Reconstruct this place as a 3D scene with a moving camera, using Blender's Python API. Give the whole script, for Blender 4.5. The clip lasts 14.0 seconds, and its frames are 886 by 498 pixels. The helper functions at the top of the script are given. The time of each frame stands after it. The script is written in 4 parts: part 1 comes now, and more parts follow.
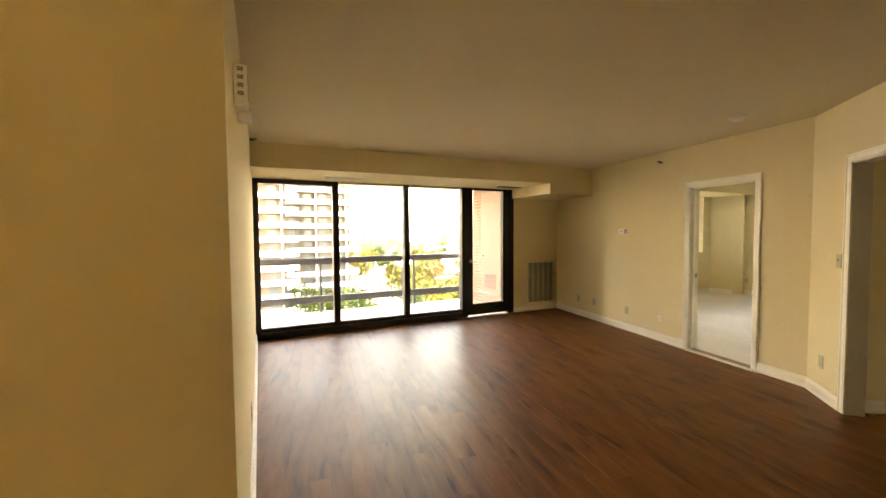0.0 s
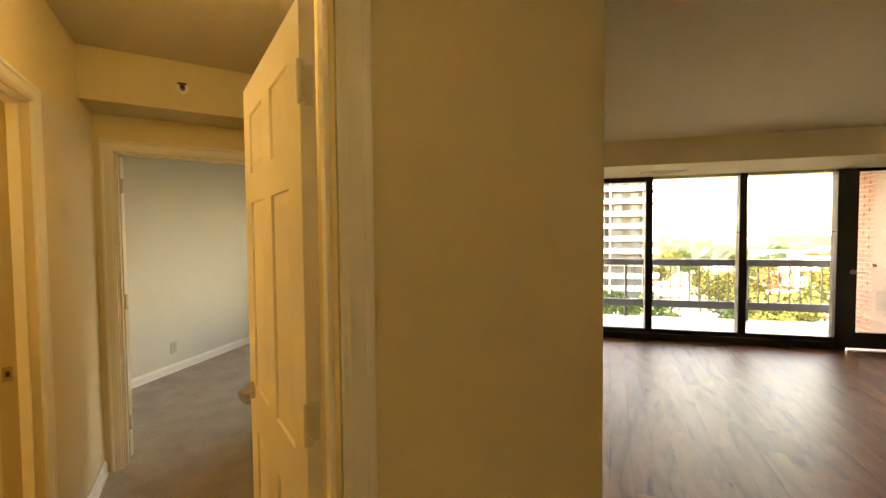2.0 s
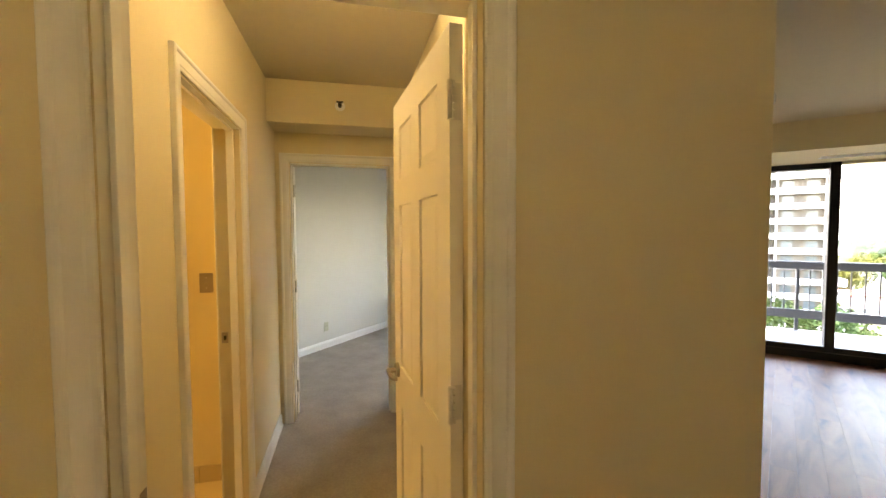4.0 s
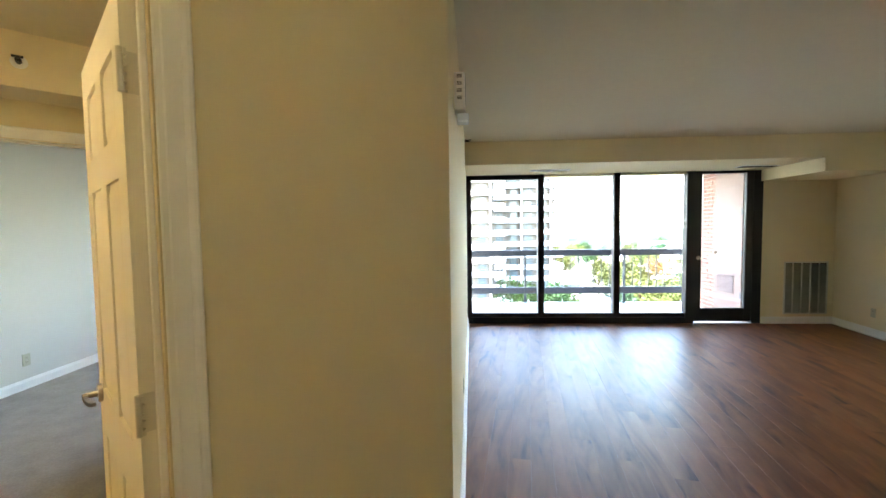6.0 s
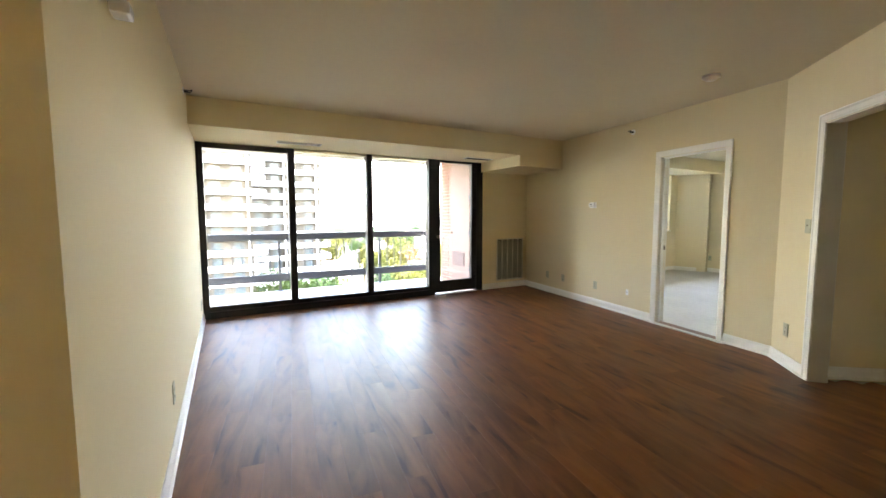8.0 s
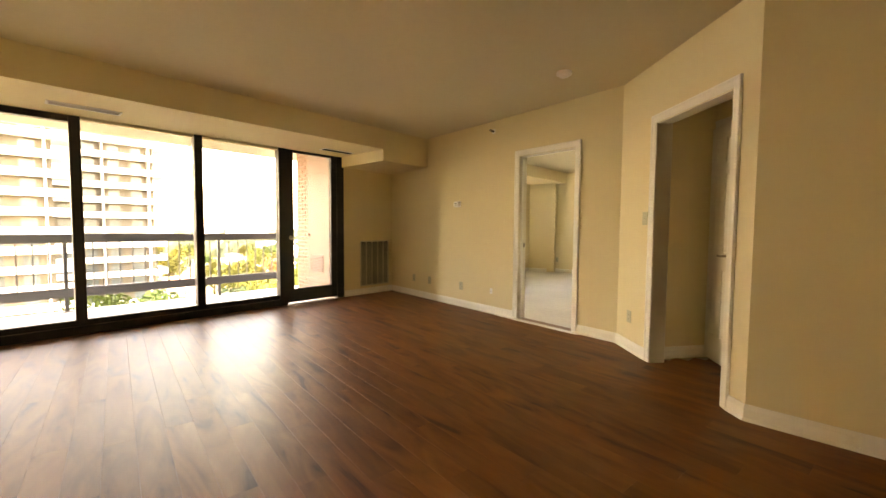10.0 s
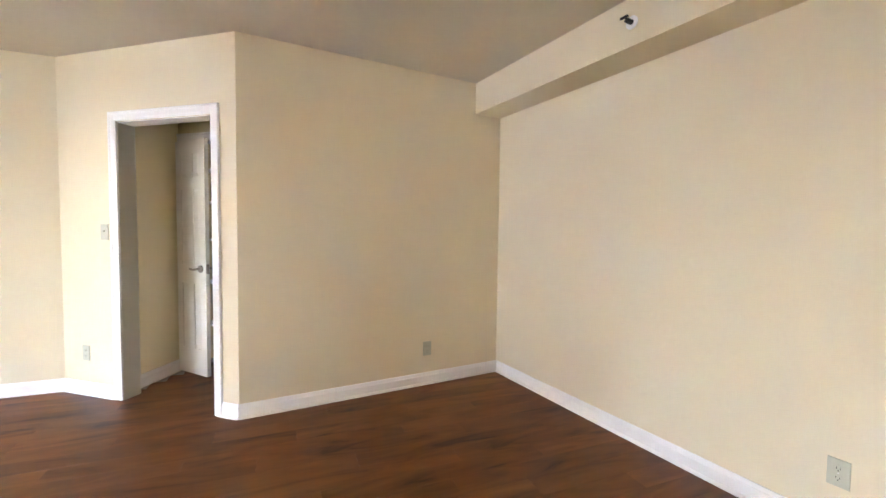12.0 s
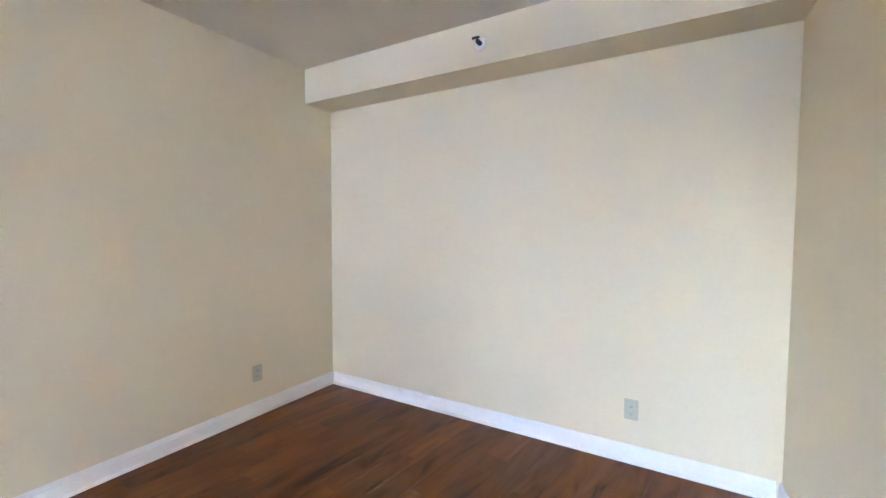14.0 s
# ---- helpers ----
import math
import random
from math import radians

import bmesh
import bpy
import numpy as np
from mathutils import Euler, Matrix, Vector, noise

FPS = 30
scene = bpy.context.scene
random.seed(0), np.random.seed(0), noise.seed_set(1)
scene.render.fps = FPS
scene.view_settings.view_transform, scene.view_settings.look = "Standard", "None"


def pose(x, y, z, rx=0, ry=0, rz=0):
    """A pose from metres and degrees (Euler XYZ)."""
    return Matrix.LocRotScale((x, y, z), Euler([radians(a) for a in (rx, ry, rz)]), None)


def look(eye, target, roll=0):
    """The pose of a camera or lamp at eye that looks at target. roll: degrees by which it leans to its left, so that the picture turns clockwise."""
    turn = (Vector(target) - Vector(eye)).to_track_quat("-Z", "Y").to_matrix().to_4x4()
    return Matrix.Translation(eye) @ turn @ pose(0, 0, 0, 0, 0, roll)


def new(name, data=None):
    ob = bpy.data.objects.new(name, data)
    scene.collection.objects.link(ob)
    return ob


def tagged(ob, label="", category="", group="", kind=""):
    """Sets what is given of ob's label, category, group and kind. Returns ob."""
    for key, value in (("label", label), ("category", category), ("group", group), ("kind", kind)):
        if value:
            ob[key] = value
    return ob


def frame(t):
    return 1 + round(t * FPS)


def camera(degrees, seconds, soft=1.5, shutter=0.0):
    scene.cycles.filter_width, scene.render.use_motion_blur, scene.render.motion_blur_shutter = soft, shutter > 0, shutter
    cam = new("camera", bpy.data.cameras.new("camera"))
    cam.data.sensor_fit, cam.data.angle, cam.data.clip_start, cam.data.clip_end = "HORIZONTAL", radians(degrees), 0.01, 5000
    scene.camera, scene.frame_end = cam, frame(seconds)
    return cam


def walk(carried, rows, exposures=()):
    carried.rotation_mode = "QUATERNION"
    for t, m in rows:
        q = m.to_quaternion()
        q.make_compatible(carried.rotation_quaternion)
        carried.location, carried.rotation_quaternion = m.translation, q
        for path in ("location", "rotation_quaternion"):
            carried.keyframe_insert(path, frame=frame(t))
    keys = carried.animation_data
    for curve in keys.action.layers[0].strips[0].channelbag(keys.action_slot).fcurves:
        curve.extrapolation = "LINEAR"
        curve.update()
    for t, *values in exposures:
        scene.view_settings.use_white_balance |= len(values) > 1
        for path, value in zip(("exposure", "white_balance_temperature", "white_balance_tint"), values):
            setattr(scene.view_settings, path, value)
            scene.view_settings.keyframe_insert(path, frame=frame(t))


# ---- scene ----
cam = camera(95.8, 14.0)
PATH = [
    (0, (-0.04, 0.062, 1.5), (0.818, 1.867, 1.413), -0.4),
    (0.5, (-0.12, 0.087, 1.493), (0.432, 2.007, 1.409), -0.5),
    (1, (-0.168, 0.109, 1.481), (0.036, 2.097, 1.405), -0.6),
    (1.5, (-0.209, 0.101, 1.481), (-0.373, 2.093, 1.409), -0.6),
    (2, (-0.26, 0.092, 1.485), (-0.766, 2.025, 1.413), -0.5),
    (2.5, (-0.293, 0.06, 1.483), (-1.081, 1.897, 1.411), -0.4),
    (2.7, (-0.293, 0.058, 1.483), (-1.167, 1.856, 1.405), -0.5),
    (4.8, (-0.218, -0.006, 1.509), (-1.279, 1.687, 1.417), -0.2),
    (5, (-0.192, 0.007, 1.503), (-1.175, 1.746, 1.415), -0.7),
    (5.5, (-0.143, 0.031, 1.51), (-0.759, 1.931, 1.408), -0.8),
    (6, (-0.048, 0.032, 1.471), (-0.161, 2.026, 1.367), -0.8),
    (6.5, (0.034, 0.014, 1.389), (0.382, 1.981, 1.286), -0.7),
    (7, (0.061, 0.09, 1.355), (0.761, 1.96, 1.239), -0.5),
    (7.2, (0.087, 0.124, 1.355), (0.865, 1.963, 1.227), -0.3),
    (9.3, (0.42, 0.43, 1.205), (1.61, 2.03, 1.067), -0.1),
    (9.5, (0.475, 0.453, 1.189), (1.714, 2.018, 1.066), 0.1),
    (10, (0.556, 0.59, 1.145), (2.036, 1.932, 1.037), 0.4),
    (10.5, (0.571, 0.697, 1.171), (2.333, 1.637, 1.064), 0.5),
    (11, (0.566, 0.779, 1.206), (2.531, 1.135, 1.111), 0.6),
    (11.5, (0.552, 0.843, 1.248), (2.525, 0.53, 1.155), 0.6),
    (12, (0.574, 0.963, 1.279), (2.304, -0.036, 1.185), 0.7),
    (12.5, (0.591, 1.059, 1.293), (1.968, -0.389, 1.214), 0.6),
    (13, (0.713, 1.164, 1.312), (1.771, -0.531, 1.219), 0.4),
    (13.5, (0.795, 1.198, 1.323), (1.736, -0.564, 1.225), 0.4),
    (14, (0.98, 1.198, 1.312), (1.963, -0.541, 1.215), 0.3),
]
EXPO = [(0, 5.65, 14000, 25), (0.5, 5.6, 12000, 22), (1.5, 5.45, 12000, 24), (2.7, 5.15, 15500, 24), (4.8, 5.85, 4600, 23), (5.3, 5.85, 4700, 22), (6.1, 5.8, 6700, 14), (7, 5.85, 7200, 18), (9.5, 5.65, 12500, 25), (10.5, 5.85, 17500, 31), (11.5, 6.72, 9200, 30), (12.2, 6.98, 6000, 33), (13.5, 7.02, 5700, 31), (14, 7.02, 5300, 30)]
walk(cam, [(t, look(eye, target, roll)) for t, eye, target, roll in PATH], EXPO)

# ---- light ----
world = bpy.data.worlds.new("sky")
scene.world = world
world.use_nodes = True
wn = world.node_tree
sky = wn.nodes.new("ShaderNodeTexSky")
sky.sky_type, sky.sun_disc = "NISHITA", False
sky.sun_elevation, sky.sun_rotation = radians(60), radians(245)
sky.air_density, sky.dust_density = 1.2, 2.0
wn.links.new(sky.outputs[0], wn.nodes["Background"].inputs[0])
wn.nodes["Background"].inputs[1].default_value = 0.15
sun = bpy.data.lights.new("sun", "SUN")
sun.energy, sun.angle, sun.color = 1.0, radians(4), (1, 0.96, 0.9)
az, el = radians(245), radians(60)
new("sun", sun).matrix_world = look((math.sin(az) * math.cos(el) * 50, math.cos(az) * math.cos(el) * 50, math.sin(el) * 50), (0, 0, 0))


# ---- materials ----
def mat(name, color, rough=0.6, metal=0.0, spec=0.5, var=0.08, scale=3.0, bump=0.0, bscale=200.0, fine=0.04, rnd=0.0, stretch=(1, 1, 1), coat=0.0, hue=None):
    m = bpy.data.materials.new(name)
    m.use_nodes = True
    t = m.node_tree
    n, l = t.nodes, t.links
    b = n["Principled BSDF"]
    b.inputs["Roughness"].default_value = rough
    b.inputs["Metallic"].default_value = metal
    b.inputs["Specular IOR Level"].default_value = spec
    b.inputs["Coat Weight"].default_value = coat
    geo = n.new("ShaderNodeTexCoord")
    mp = n.new("ShaderNodeMapping")
    mp.inputs["Scale"].default_value = stretch
    l.new(geo.outputs["Object"], mp.inputs[0])
    big = n.new("ShaderNodeTexNoise")
    big.inputs["Scale"].default_value, big.inputs["Detail"].default_value = scale, 4
    small = n.new("ShaderNodeTexNoise")
    small.inputs["Scale"].default_value, small.inputs["Detail"].default_value = scale * 14, 6
    l.new(mp.outputs[0], big.inputs[0]), l.new(mp.outputs[0], small.inputs[0])
    k = n.new("ShaderNodeMath")
    k.operation = "MULTIPLY_ADD"
    k.inputs[1].default_value = var * 2
    k.inputs[2].default_value = 1 - var - fine - rnd
    l.new(big.outputs[0], k.inputs[0])
    k2 = n.new("ShaderNodeMath")
    k2.operation = "MULTIPLY_ADD"
    k2.inputs[1].default_value = fine * 2
    l.new(small.outputs[0], k2.inputs[0]), l.new(k.outputs[0], k2.inputs[2])
    last = k2
    if rnd:
        oi = n.new("ShaderNodeObjectInfo")
        k3 = n.new("ShaderNodeMath")
        k3.operation = "MULTIPLY_ADD"
        k3.inputs[1].default_value = rnd * 2
        l.new(oi.outputs["Random"], k3.inputs[0]), l.new(last.outputs[0], k3.inputs[2])
        last = k3
    mul = n.new("ShaderNodeMix")
    mul.data_type, mul.blend_type = "RGBA", "MULTIPLY"
    mul.inputs["Factor"].default_value = 1
    mul.inputs["A"].default_value = (*color, 1)
    if hue:
        oi = n.new("ShaderNodeObjectInfo")
        r = n.new("ShaderNodeValToRGB")
        while len(r.color_ramp.elements) < len(hue):
            r.color_ramp.elements.new(0.5)
        for i, (p, c) in enumerate(hue):
            r.color_ramp.elements[i].position, r.color_ramp.elements[i].color = p, (*c, 1)
        l.new(oi.outputs["Random"], r.inputs[0]), l.new(r.outputs[0], mul.inputs["A"])
    l.new(last.outputs[0], mul.inputs["B"])
    l.new(mul.outputs["Result"], b.inputs["Base Color"])
    if bump:
        bn = n.new("ShaderNodeTexNoise")
        bn.inputs["Scale"].default_value, bn.inputs["Detail"].default_value = bscale, 3
        l.new(mp.outputs[0], bn.inputs[0])
        bp = n.new("ShaderNodeBump")
        bp.inputs["Strength"].default_value, bp.inputs["Distance"].default_value = bump, 0.002
        l.new(bn.outputs[0], bp.inputs["Height"]), l.new(bp.outputs[0], b.inputs["Normal"])
    return m


def glow(name, color, strength):
    m = bpy.data.materials.new(name)
    m.use_nodes = True
    b = m.node_tree.nodes["Principled BSDF"]
    b.inputs["Base Color"].default_value = (0.8, 0.8, 0.8, 1)
    b.inputs["Emission Color"].default_value = (*color, 1)
    b.inputs["Emission Strength"].default_value = strength
    return m


def glass_mat():
    m = bpy.data.materials.new("window_glass")
    m.use_nodes = True
    t = m.node_tree
    t.nodes.clear()
    out, mix, tr, gl, fr = (t.nodes.new(k) for k in ("ShaderNodeOutputMaterial", "ShaderNodeMixShader", "ShaderNodeBsdfTransparent", "ShaderNodeBsdfGlossy", "ShaderNodeFresnel"))
    tr.inputs[0].default_value = (0.94, 0.96, 0.95, 1)
    gl.inputs["Roughness"].default_value = 0.01
    fr.inputs[0].default_value = 1.45
    t.links.new(fr.outputs[0], mix.inputs[0]), t.links.new(tr.outputs[0], mix.inputs[1])
    t.links.new(gl.outputs[0], mix.inputs[2]), t.links.new(mix.outputs[0], out.inputs[0])
    return m


PAINT = mat("cream_wall_paint", (0.80, 0.70, 0.48), 0.78, spec=0.3, var=0.015, scale=1.2, fine=0.01, bump=0.25, bscale=160)
PAINT2 = mat("off_white_wall_paint", (0.68, 0.66, 0.59), 0.78, spec=0.3, var=0.015, scale=1.2, fine=0.01, bump=0.25, bscale=160)
ENTRYP = mat("pinkish_white_door_paint", (0.72, 0.60, 0.55), 0.45, var=0.02, scale=3)
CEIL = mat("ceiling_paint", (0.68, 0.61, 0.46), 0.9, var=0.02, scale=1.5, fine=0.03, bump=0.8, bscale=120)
TRIM = mat("white_trim_paint", (0.90, 0.885, 0.83), 0.35, var=0.02, scale=4, fine=0.015, bump=0.05, bscale=40)
DOORP = mat("white_door_paint", (0.86, 0.83, 0.75), 0.4, var=0.03, scale=3, fine=0.02, bump=0.15, bscale=90, stretch=(3, 3, 0.3))
CARPET = mat("grey_beige_carpet", (0.42, 0.37, 0.32), 0.95, spec=0.1, var=0.26, scale=5.0, fine=0.22, bump=1.0, bscale=350)
CARPET2 = mat("pale_grey_carpet", (0.72, 0.70, 0.65), 0.95, spec=0.1, var=0.12, scale=1.6, fine=0.12, bump=1.0, bscale=350)
BRONZE = mat("dark_bronze_aluminium", (0.022, 0.020, 0.020), 0.38, metal=0.3, var=0.1, scale=5)
RAIL = mat("grey_painted_steel", (0.055, 0.06, 0.07), 0.5, var=0.12, scale=4)
CONC = mat("balcony_concrete", (0.42, 0.38, 0.35), 0.85, var=0.12, scale=1.5, fine=0.08, bump=0.4, bscale=80)
SOFFIT = mat("painted_concrete_soffit", (0.70, 0.66, 0.58), 0.9, var=0.05, scale=1.5)
# salmon base colour set darker to offset the overbright daylight on it
PINK = mat("darkened_pinkish_paint", (0.22, 0.135, 0.108), 0.55, var=0.04, scale=2, fine=0.02)
LOUVREP = mat("dusty_rose_louvre_paint", (0.15, 0.10, 0.085), 0.6)
GRILLEL = mat("pale_grey_enamelled_metal", (0.60, 0.58, 0.51), 0.45, var=0.04)
BRICK = mat("red_brown_brick", (0.30, 0.15, 0.11), 0.85, var=0.15, scale=8, fine=0.1, rnd=0.15, bump=0.4)
MORTAR = mat("mortar", (0.42, 0.38, 0.34), 0.9)
NICKEL = mat("satin_nickel", (0.40, 0.35, 0.29), 0.28, metal=1.0, var=0.05)
STEEL = mat("painted_hinge_steel", (0.70, 0.68, 0.62), 0.4, metal=0.0, var=0.05)
DARKM = mat("dark_slot", (0.03, 0.028, 0.025), 0.6)
PLASTIC = mat("white_plastic", (0.92, 0.91, 0.89), 0.4, var=0.02)
ALMOND = mat("almond_plastic_plate", (0.52, 0.51, 0.36), 0.4, var=0.03)
GRILLE = mat("grey_metal_grille", (0.42, 0.41, 0.37), 0.5, metal=0.2, var=0.05)
TILE = mat("beige_bathroom_tile", (0.62, 0.52, 0.38), 0.25, var=0.05, scale=6)
LENS = mat("strobe_lens", (0.85, 0.87, 0.9), 0.15, var=0.02)
GLASS = glass_mat()
WOODSTRIP = mat("brown_threshold", (0.20, 0.09, 0.045), 0.4, var=0.15, scale=6)
FACADE = mat("white_painted_concrete", (0.68, 0.67, 0.64), 0.8, var=0.06, scale=0.4)
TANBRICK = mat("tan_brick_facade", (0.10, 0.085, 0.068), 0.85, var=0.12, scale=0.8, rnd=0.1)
WINDARK = mat("facade_window_glass", (0.07, 0.09, 0.10), 0.2, spec=0.5, var=0.3, scale=0.4, rnd=0.25)
BARK = mat("bark", (0.09, 0.065, 0.045), 0.9, var=0.2)
LEAF = mat("foliage", (0.08, 0.10, 0.03), 0.8, spec=0.2, var=0.35, scale=0.4, fine=0.15, hue=((0.0, (0.012, 0.032, 0.010)), (0.5, (0.022, 0.050, 0.011)), (0.8, (0.036, 0.056, 0.011)), (1.0, (0.06, 0.055, 0.011))))
LEAFY = mat("autumn_foliage", (0.08, 0.10, 0.03), 0.8, spec=0.2, var=0.35, scale=0.4, fine=0.15, hue=((0.0, (0.032, 0.055, 0.011)), (0.5, (0.062, 0.064, 0.012)), (1.0, (0.09, 0.046, 0.012))))
GROUNDM = mat("city_ground", (0.07, 0.075, 0.045), 0.95, var=0.5, scale=0.02, fine=0.3)
ROADM = mat("asphalt_road", (0.10, 0.10, 0.10), 0.9, var=0.15, scale=0.2)
# distance haze is mixed into the far woods and hills base colours
FARW = mat("hazy_far_woods", (0.09, 0.11, 0.075), 1.0, spec=0.0, var=0.35, scale=0.01)
HILL = mat("haze_tinted_hills", (0.16, 0.18, 0.19), 1.0, var=0.2, scale=0.004)
REDROOF = mat("red_brown_roof", (0.33, 0.12, 0.08), 0.8, var=0.1, scale=0.3)


def wood_mat():
    m = bpy.data.materials.new("walnut_laminate")
    m.use_nodes = True
    t = m.node_tree
    n, l = t.nodes, t.links
    b = n["Principled BSDF"]
    tc, mp, oi = n.new("ShaderNodeTexCoord"), n.new("ShaderNodeMapping"), n.new("ShaderNodeObjectInfo")
    l.new(tc.outputs["Object"], mp.inputs[0])
    comb = n.new("ShaderNodeCombineXYZ")
    mul = n.new("ShaderNodeMath")
    mul.operation, mul.inputs[1].default_value = "MULTIPLY", 40
    l.new(oi.outputs["Random"], mul.inputs[0])
    l.new(mul.outputs[0], comb.inputs[0]), l.new(mul.outputs[0], comb.inputs[1])
    l.new(comb.outputs[0], mp.inputs["Location"])
    mp.inputs["Scale"].default_value = (4.2, 0.9, 1)
    g1, g2, g3 = (n.new("ShaderNodeTexNoise") for _ in range(3))
    for g, s, d, dis in ((g1, 1.4, 4, 1.6), (g2, 8, 5, 0.4), (g3, 0.8, 2, 0)):
        g.inputs["Scale"].default_value, g.inputs["Detail"].default_value, g.inputs["Distortion"].default_value = s, d, dis
        l.new(mp.outputs[0], g.inputs[0])
    r = n.new("ShaderNodeValToRGB")
    for i, (p, c) in enumerate(((0.29, (0.072, 0.023, 0.007)), (0.38, (0.150, 0.052, 0.015)), (0.52, (0.195, 0.070, 0.020)), (0.80, (0.250, 0.098, 0.030)))):
        if i > 1:
            r.color_ramp.elements.new(p)
        r.color_ramp.elements[i].position, r.color_ramp.elements[i].color = p, (*c, 1)
    l.new(g1.outputs[0], r.inputs[0])
    v = n.new("ShaderNodeMath")
    v.operation, v.inputs[1].default_value, v.inputs[2].default_value = "MULTIPLY_ADD", 0.26, 0.87
    l.new(oi.outputs["Random"], v.inputs[0])
    v2 = n.new("ShaderNodeMath")
    v2.operation, v2.inputs[1].default_value = "MULTIPLY_ADD", 0.3
    l.new(g2.outputs[0], v2.inputs[0]), l.new(v.outputs[0], v2.inputs[2])
    v3 = n.new("ShaderNodeMath")
    v3.operation, v3.inputs[1].default_value = "SUBTRACT", 0.15
    l.new(v2.outputs[0], v3.inputs[0])
    mx = n.new("ShaderNodeMix")
    mx.data_type, mx.blend_type = "RGBA", "MULTIPLY"
    mx.inputs["Factor"].default_value = 1
    l.new(r.outputs[0], mx.inputs["A"]), l.new(v3.outputs[0], mx.inputs["B"])
    l.new(mx.outputs["Result"], b.inputs["Base Color"])
    ro = n.new("ShaderNodeMapRange")
    ro.inputs["To Min"].default_value, ro.inputs["To Max"].default_value = 0.38, 0.52
    l.new(g3.outputs[0], ro.inputs[0]), l.new(ro.outputs[0], b.inputs["Roughness"])
    b.inputs["Specular IOR Level"].default_value = 0.23
    bp = n.new("ShaderNodeBump")
    bp.inputs["Strength"].default_value, bp.inputs["Distance"].default_value = 0.05, 0.001
    l.new(g2.outputs[0], bp.inputs["Height"]), l.new(bp.outputs[0], b.inputs["Normal"])
    return m


WOOD = wood_mat()


# ---- building helpers ----
def link(name, bm, material, parent=None, m=None, label="", kind="", category=""):
    me = bpy.data.meshes.new(name)
    bm.to_mesh(me)
    bm.free()
    for mm in (material if isinstance(material, (list, tuple)) else [material]):
        me.materials.append(mm)
    ob = new(name, me)
    if m is not None:
        ob.matrix_world = m
    if parent:
        ob.parent = parent
    return tagged(ob, label, category, "", kind)


def part(name, bm, material, parent, label="", at=None):
    ob = link(name, bm, material, parent, None, label)
    if at is not None:
        ob.matrix_basis = at
    return ob


def thing(name, m, label, category, group=""):
    ob = new(name)
    ob.empty_display_size = 0.1
    ob.matrix_world = m
    return tagged(ob, label, category, group)


def box(bm, x0, x1, y0, y1, z0, z1, bevel=0.0, mi=0, m=None):
    vs = [bm.verts.new(Vector((x, y, z))) for z in (z0, z1) for y in (y0, y1) for x in (x0, x1)]
    fs = [bm.faces.new([vs[i] for i in f]) for f in ((0, 2, 3, 1), (4, 5, 7, 6), (0, 1, 5, 4), (2, 6, 7, 3), (0, 4, 6, 2), (1, 3, 7, 5))]
    for f in fs:
        f.material_index = mi
    if m is not None:
        for v in vs:
            v.co = m @ v.co
    if bevel:
        es = list({e for f in fs for e in f.edges})
        bmesh.ops.bevel(bm, geom=es, offset=bevel, segments=2, profile=0.6, affect="EDGES")
    return bm


def B(*a, **k):
    return box(bmesh.new(), *a, **k)


def cyl(bm, r, d0, d1, axis="z", at=(0, 0, 0), seg=20, r2=None):
    m = {"z": Matrix(), "y": Matrix.Rotation(radians(90), 4, "X"), "x": Matrix.Rotation(radians(90), 4, "Y")}[axis]
    off = {"z": (0, 0, (d0 + d1) / 2), "y": (0, (d0 + d1) / 2, 0), "x": ((d0 + d1) / 2, 0, 0)}[axis]
    bmesh.ops.create_cone(bm, cap_ends=True, segments=seg, radius1=r, radius2=r if r2 is None else r2, depth=abs(d1 - d0),
                          matrix=Matrix.Translation(Vector(at) + Vector(off)) @ m)
    return bm


def prism(bm, pts, z0, z1, mi=0):
    lo = [bm.verts.new((x, y, z0)) for x, y in pts]
    hi = [bm.verts.new((x, y, z1)) for x, y in pts]
    fs = [bm.faces.new(lo[::-1]), bm.faces.new(hi)]
    for i in range(len(pts)):
        j = (i + 1) % len(pts)
        fs.append(bm.faces.new((lo[i], lo[j], hi[j], hi[i])))
    for f in fs:
        f.material_index = mi
    bmesh.ops.recalc_face_normals(bm, faces=fs)
    return bm


def frame_m(p, q, z=0.0):
    a = math.atan2(q[1] - p[1], q[0] - p[0])
    return Matrix.Translation((p[0], p[1], z)) @ Matrix.Rotation(a, 4, "Z")


def length(p, q):
    return math.hypot(q[0] - p[0], q[1] - p[1])


def wall(name, p, q, thick=0.13, z1=2.56, holes=(), e0=0.0, e1=0.0, material=None, z0=-0.02):
    """A wall from p to q; the room is to its right, its thickness to the left. holes: (along0, along1, bottom, top)."""
    bm = bmesh.new()
    x = -e0
    for a, b, lo, hi in sorted(holes):
        box(bm, x, a, 0, thick, z0, z1)
        if lo > z0:
            box(bm, a, b, 0, thick, z0, lo)
        if hi < z1:
            box(bm, a, b, 0, thick, hi, z1)
        x = b
    box(bm, x, length(p, q) + e1, 0, thick, z0, z1)
    return link(name, bm, material or PAINT, None, frame_m(p, q), kind="structure")


SKIRT_N = [0]


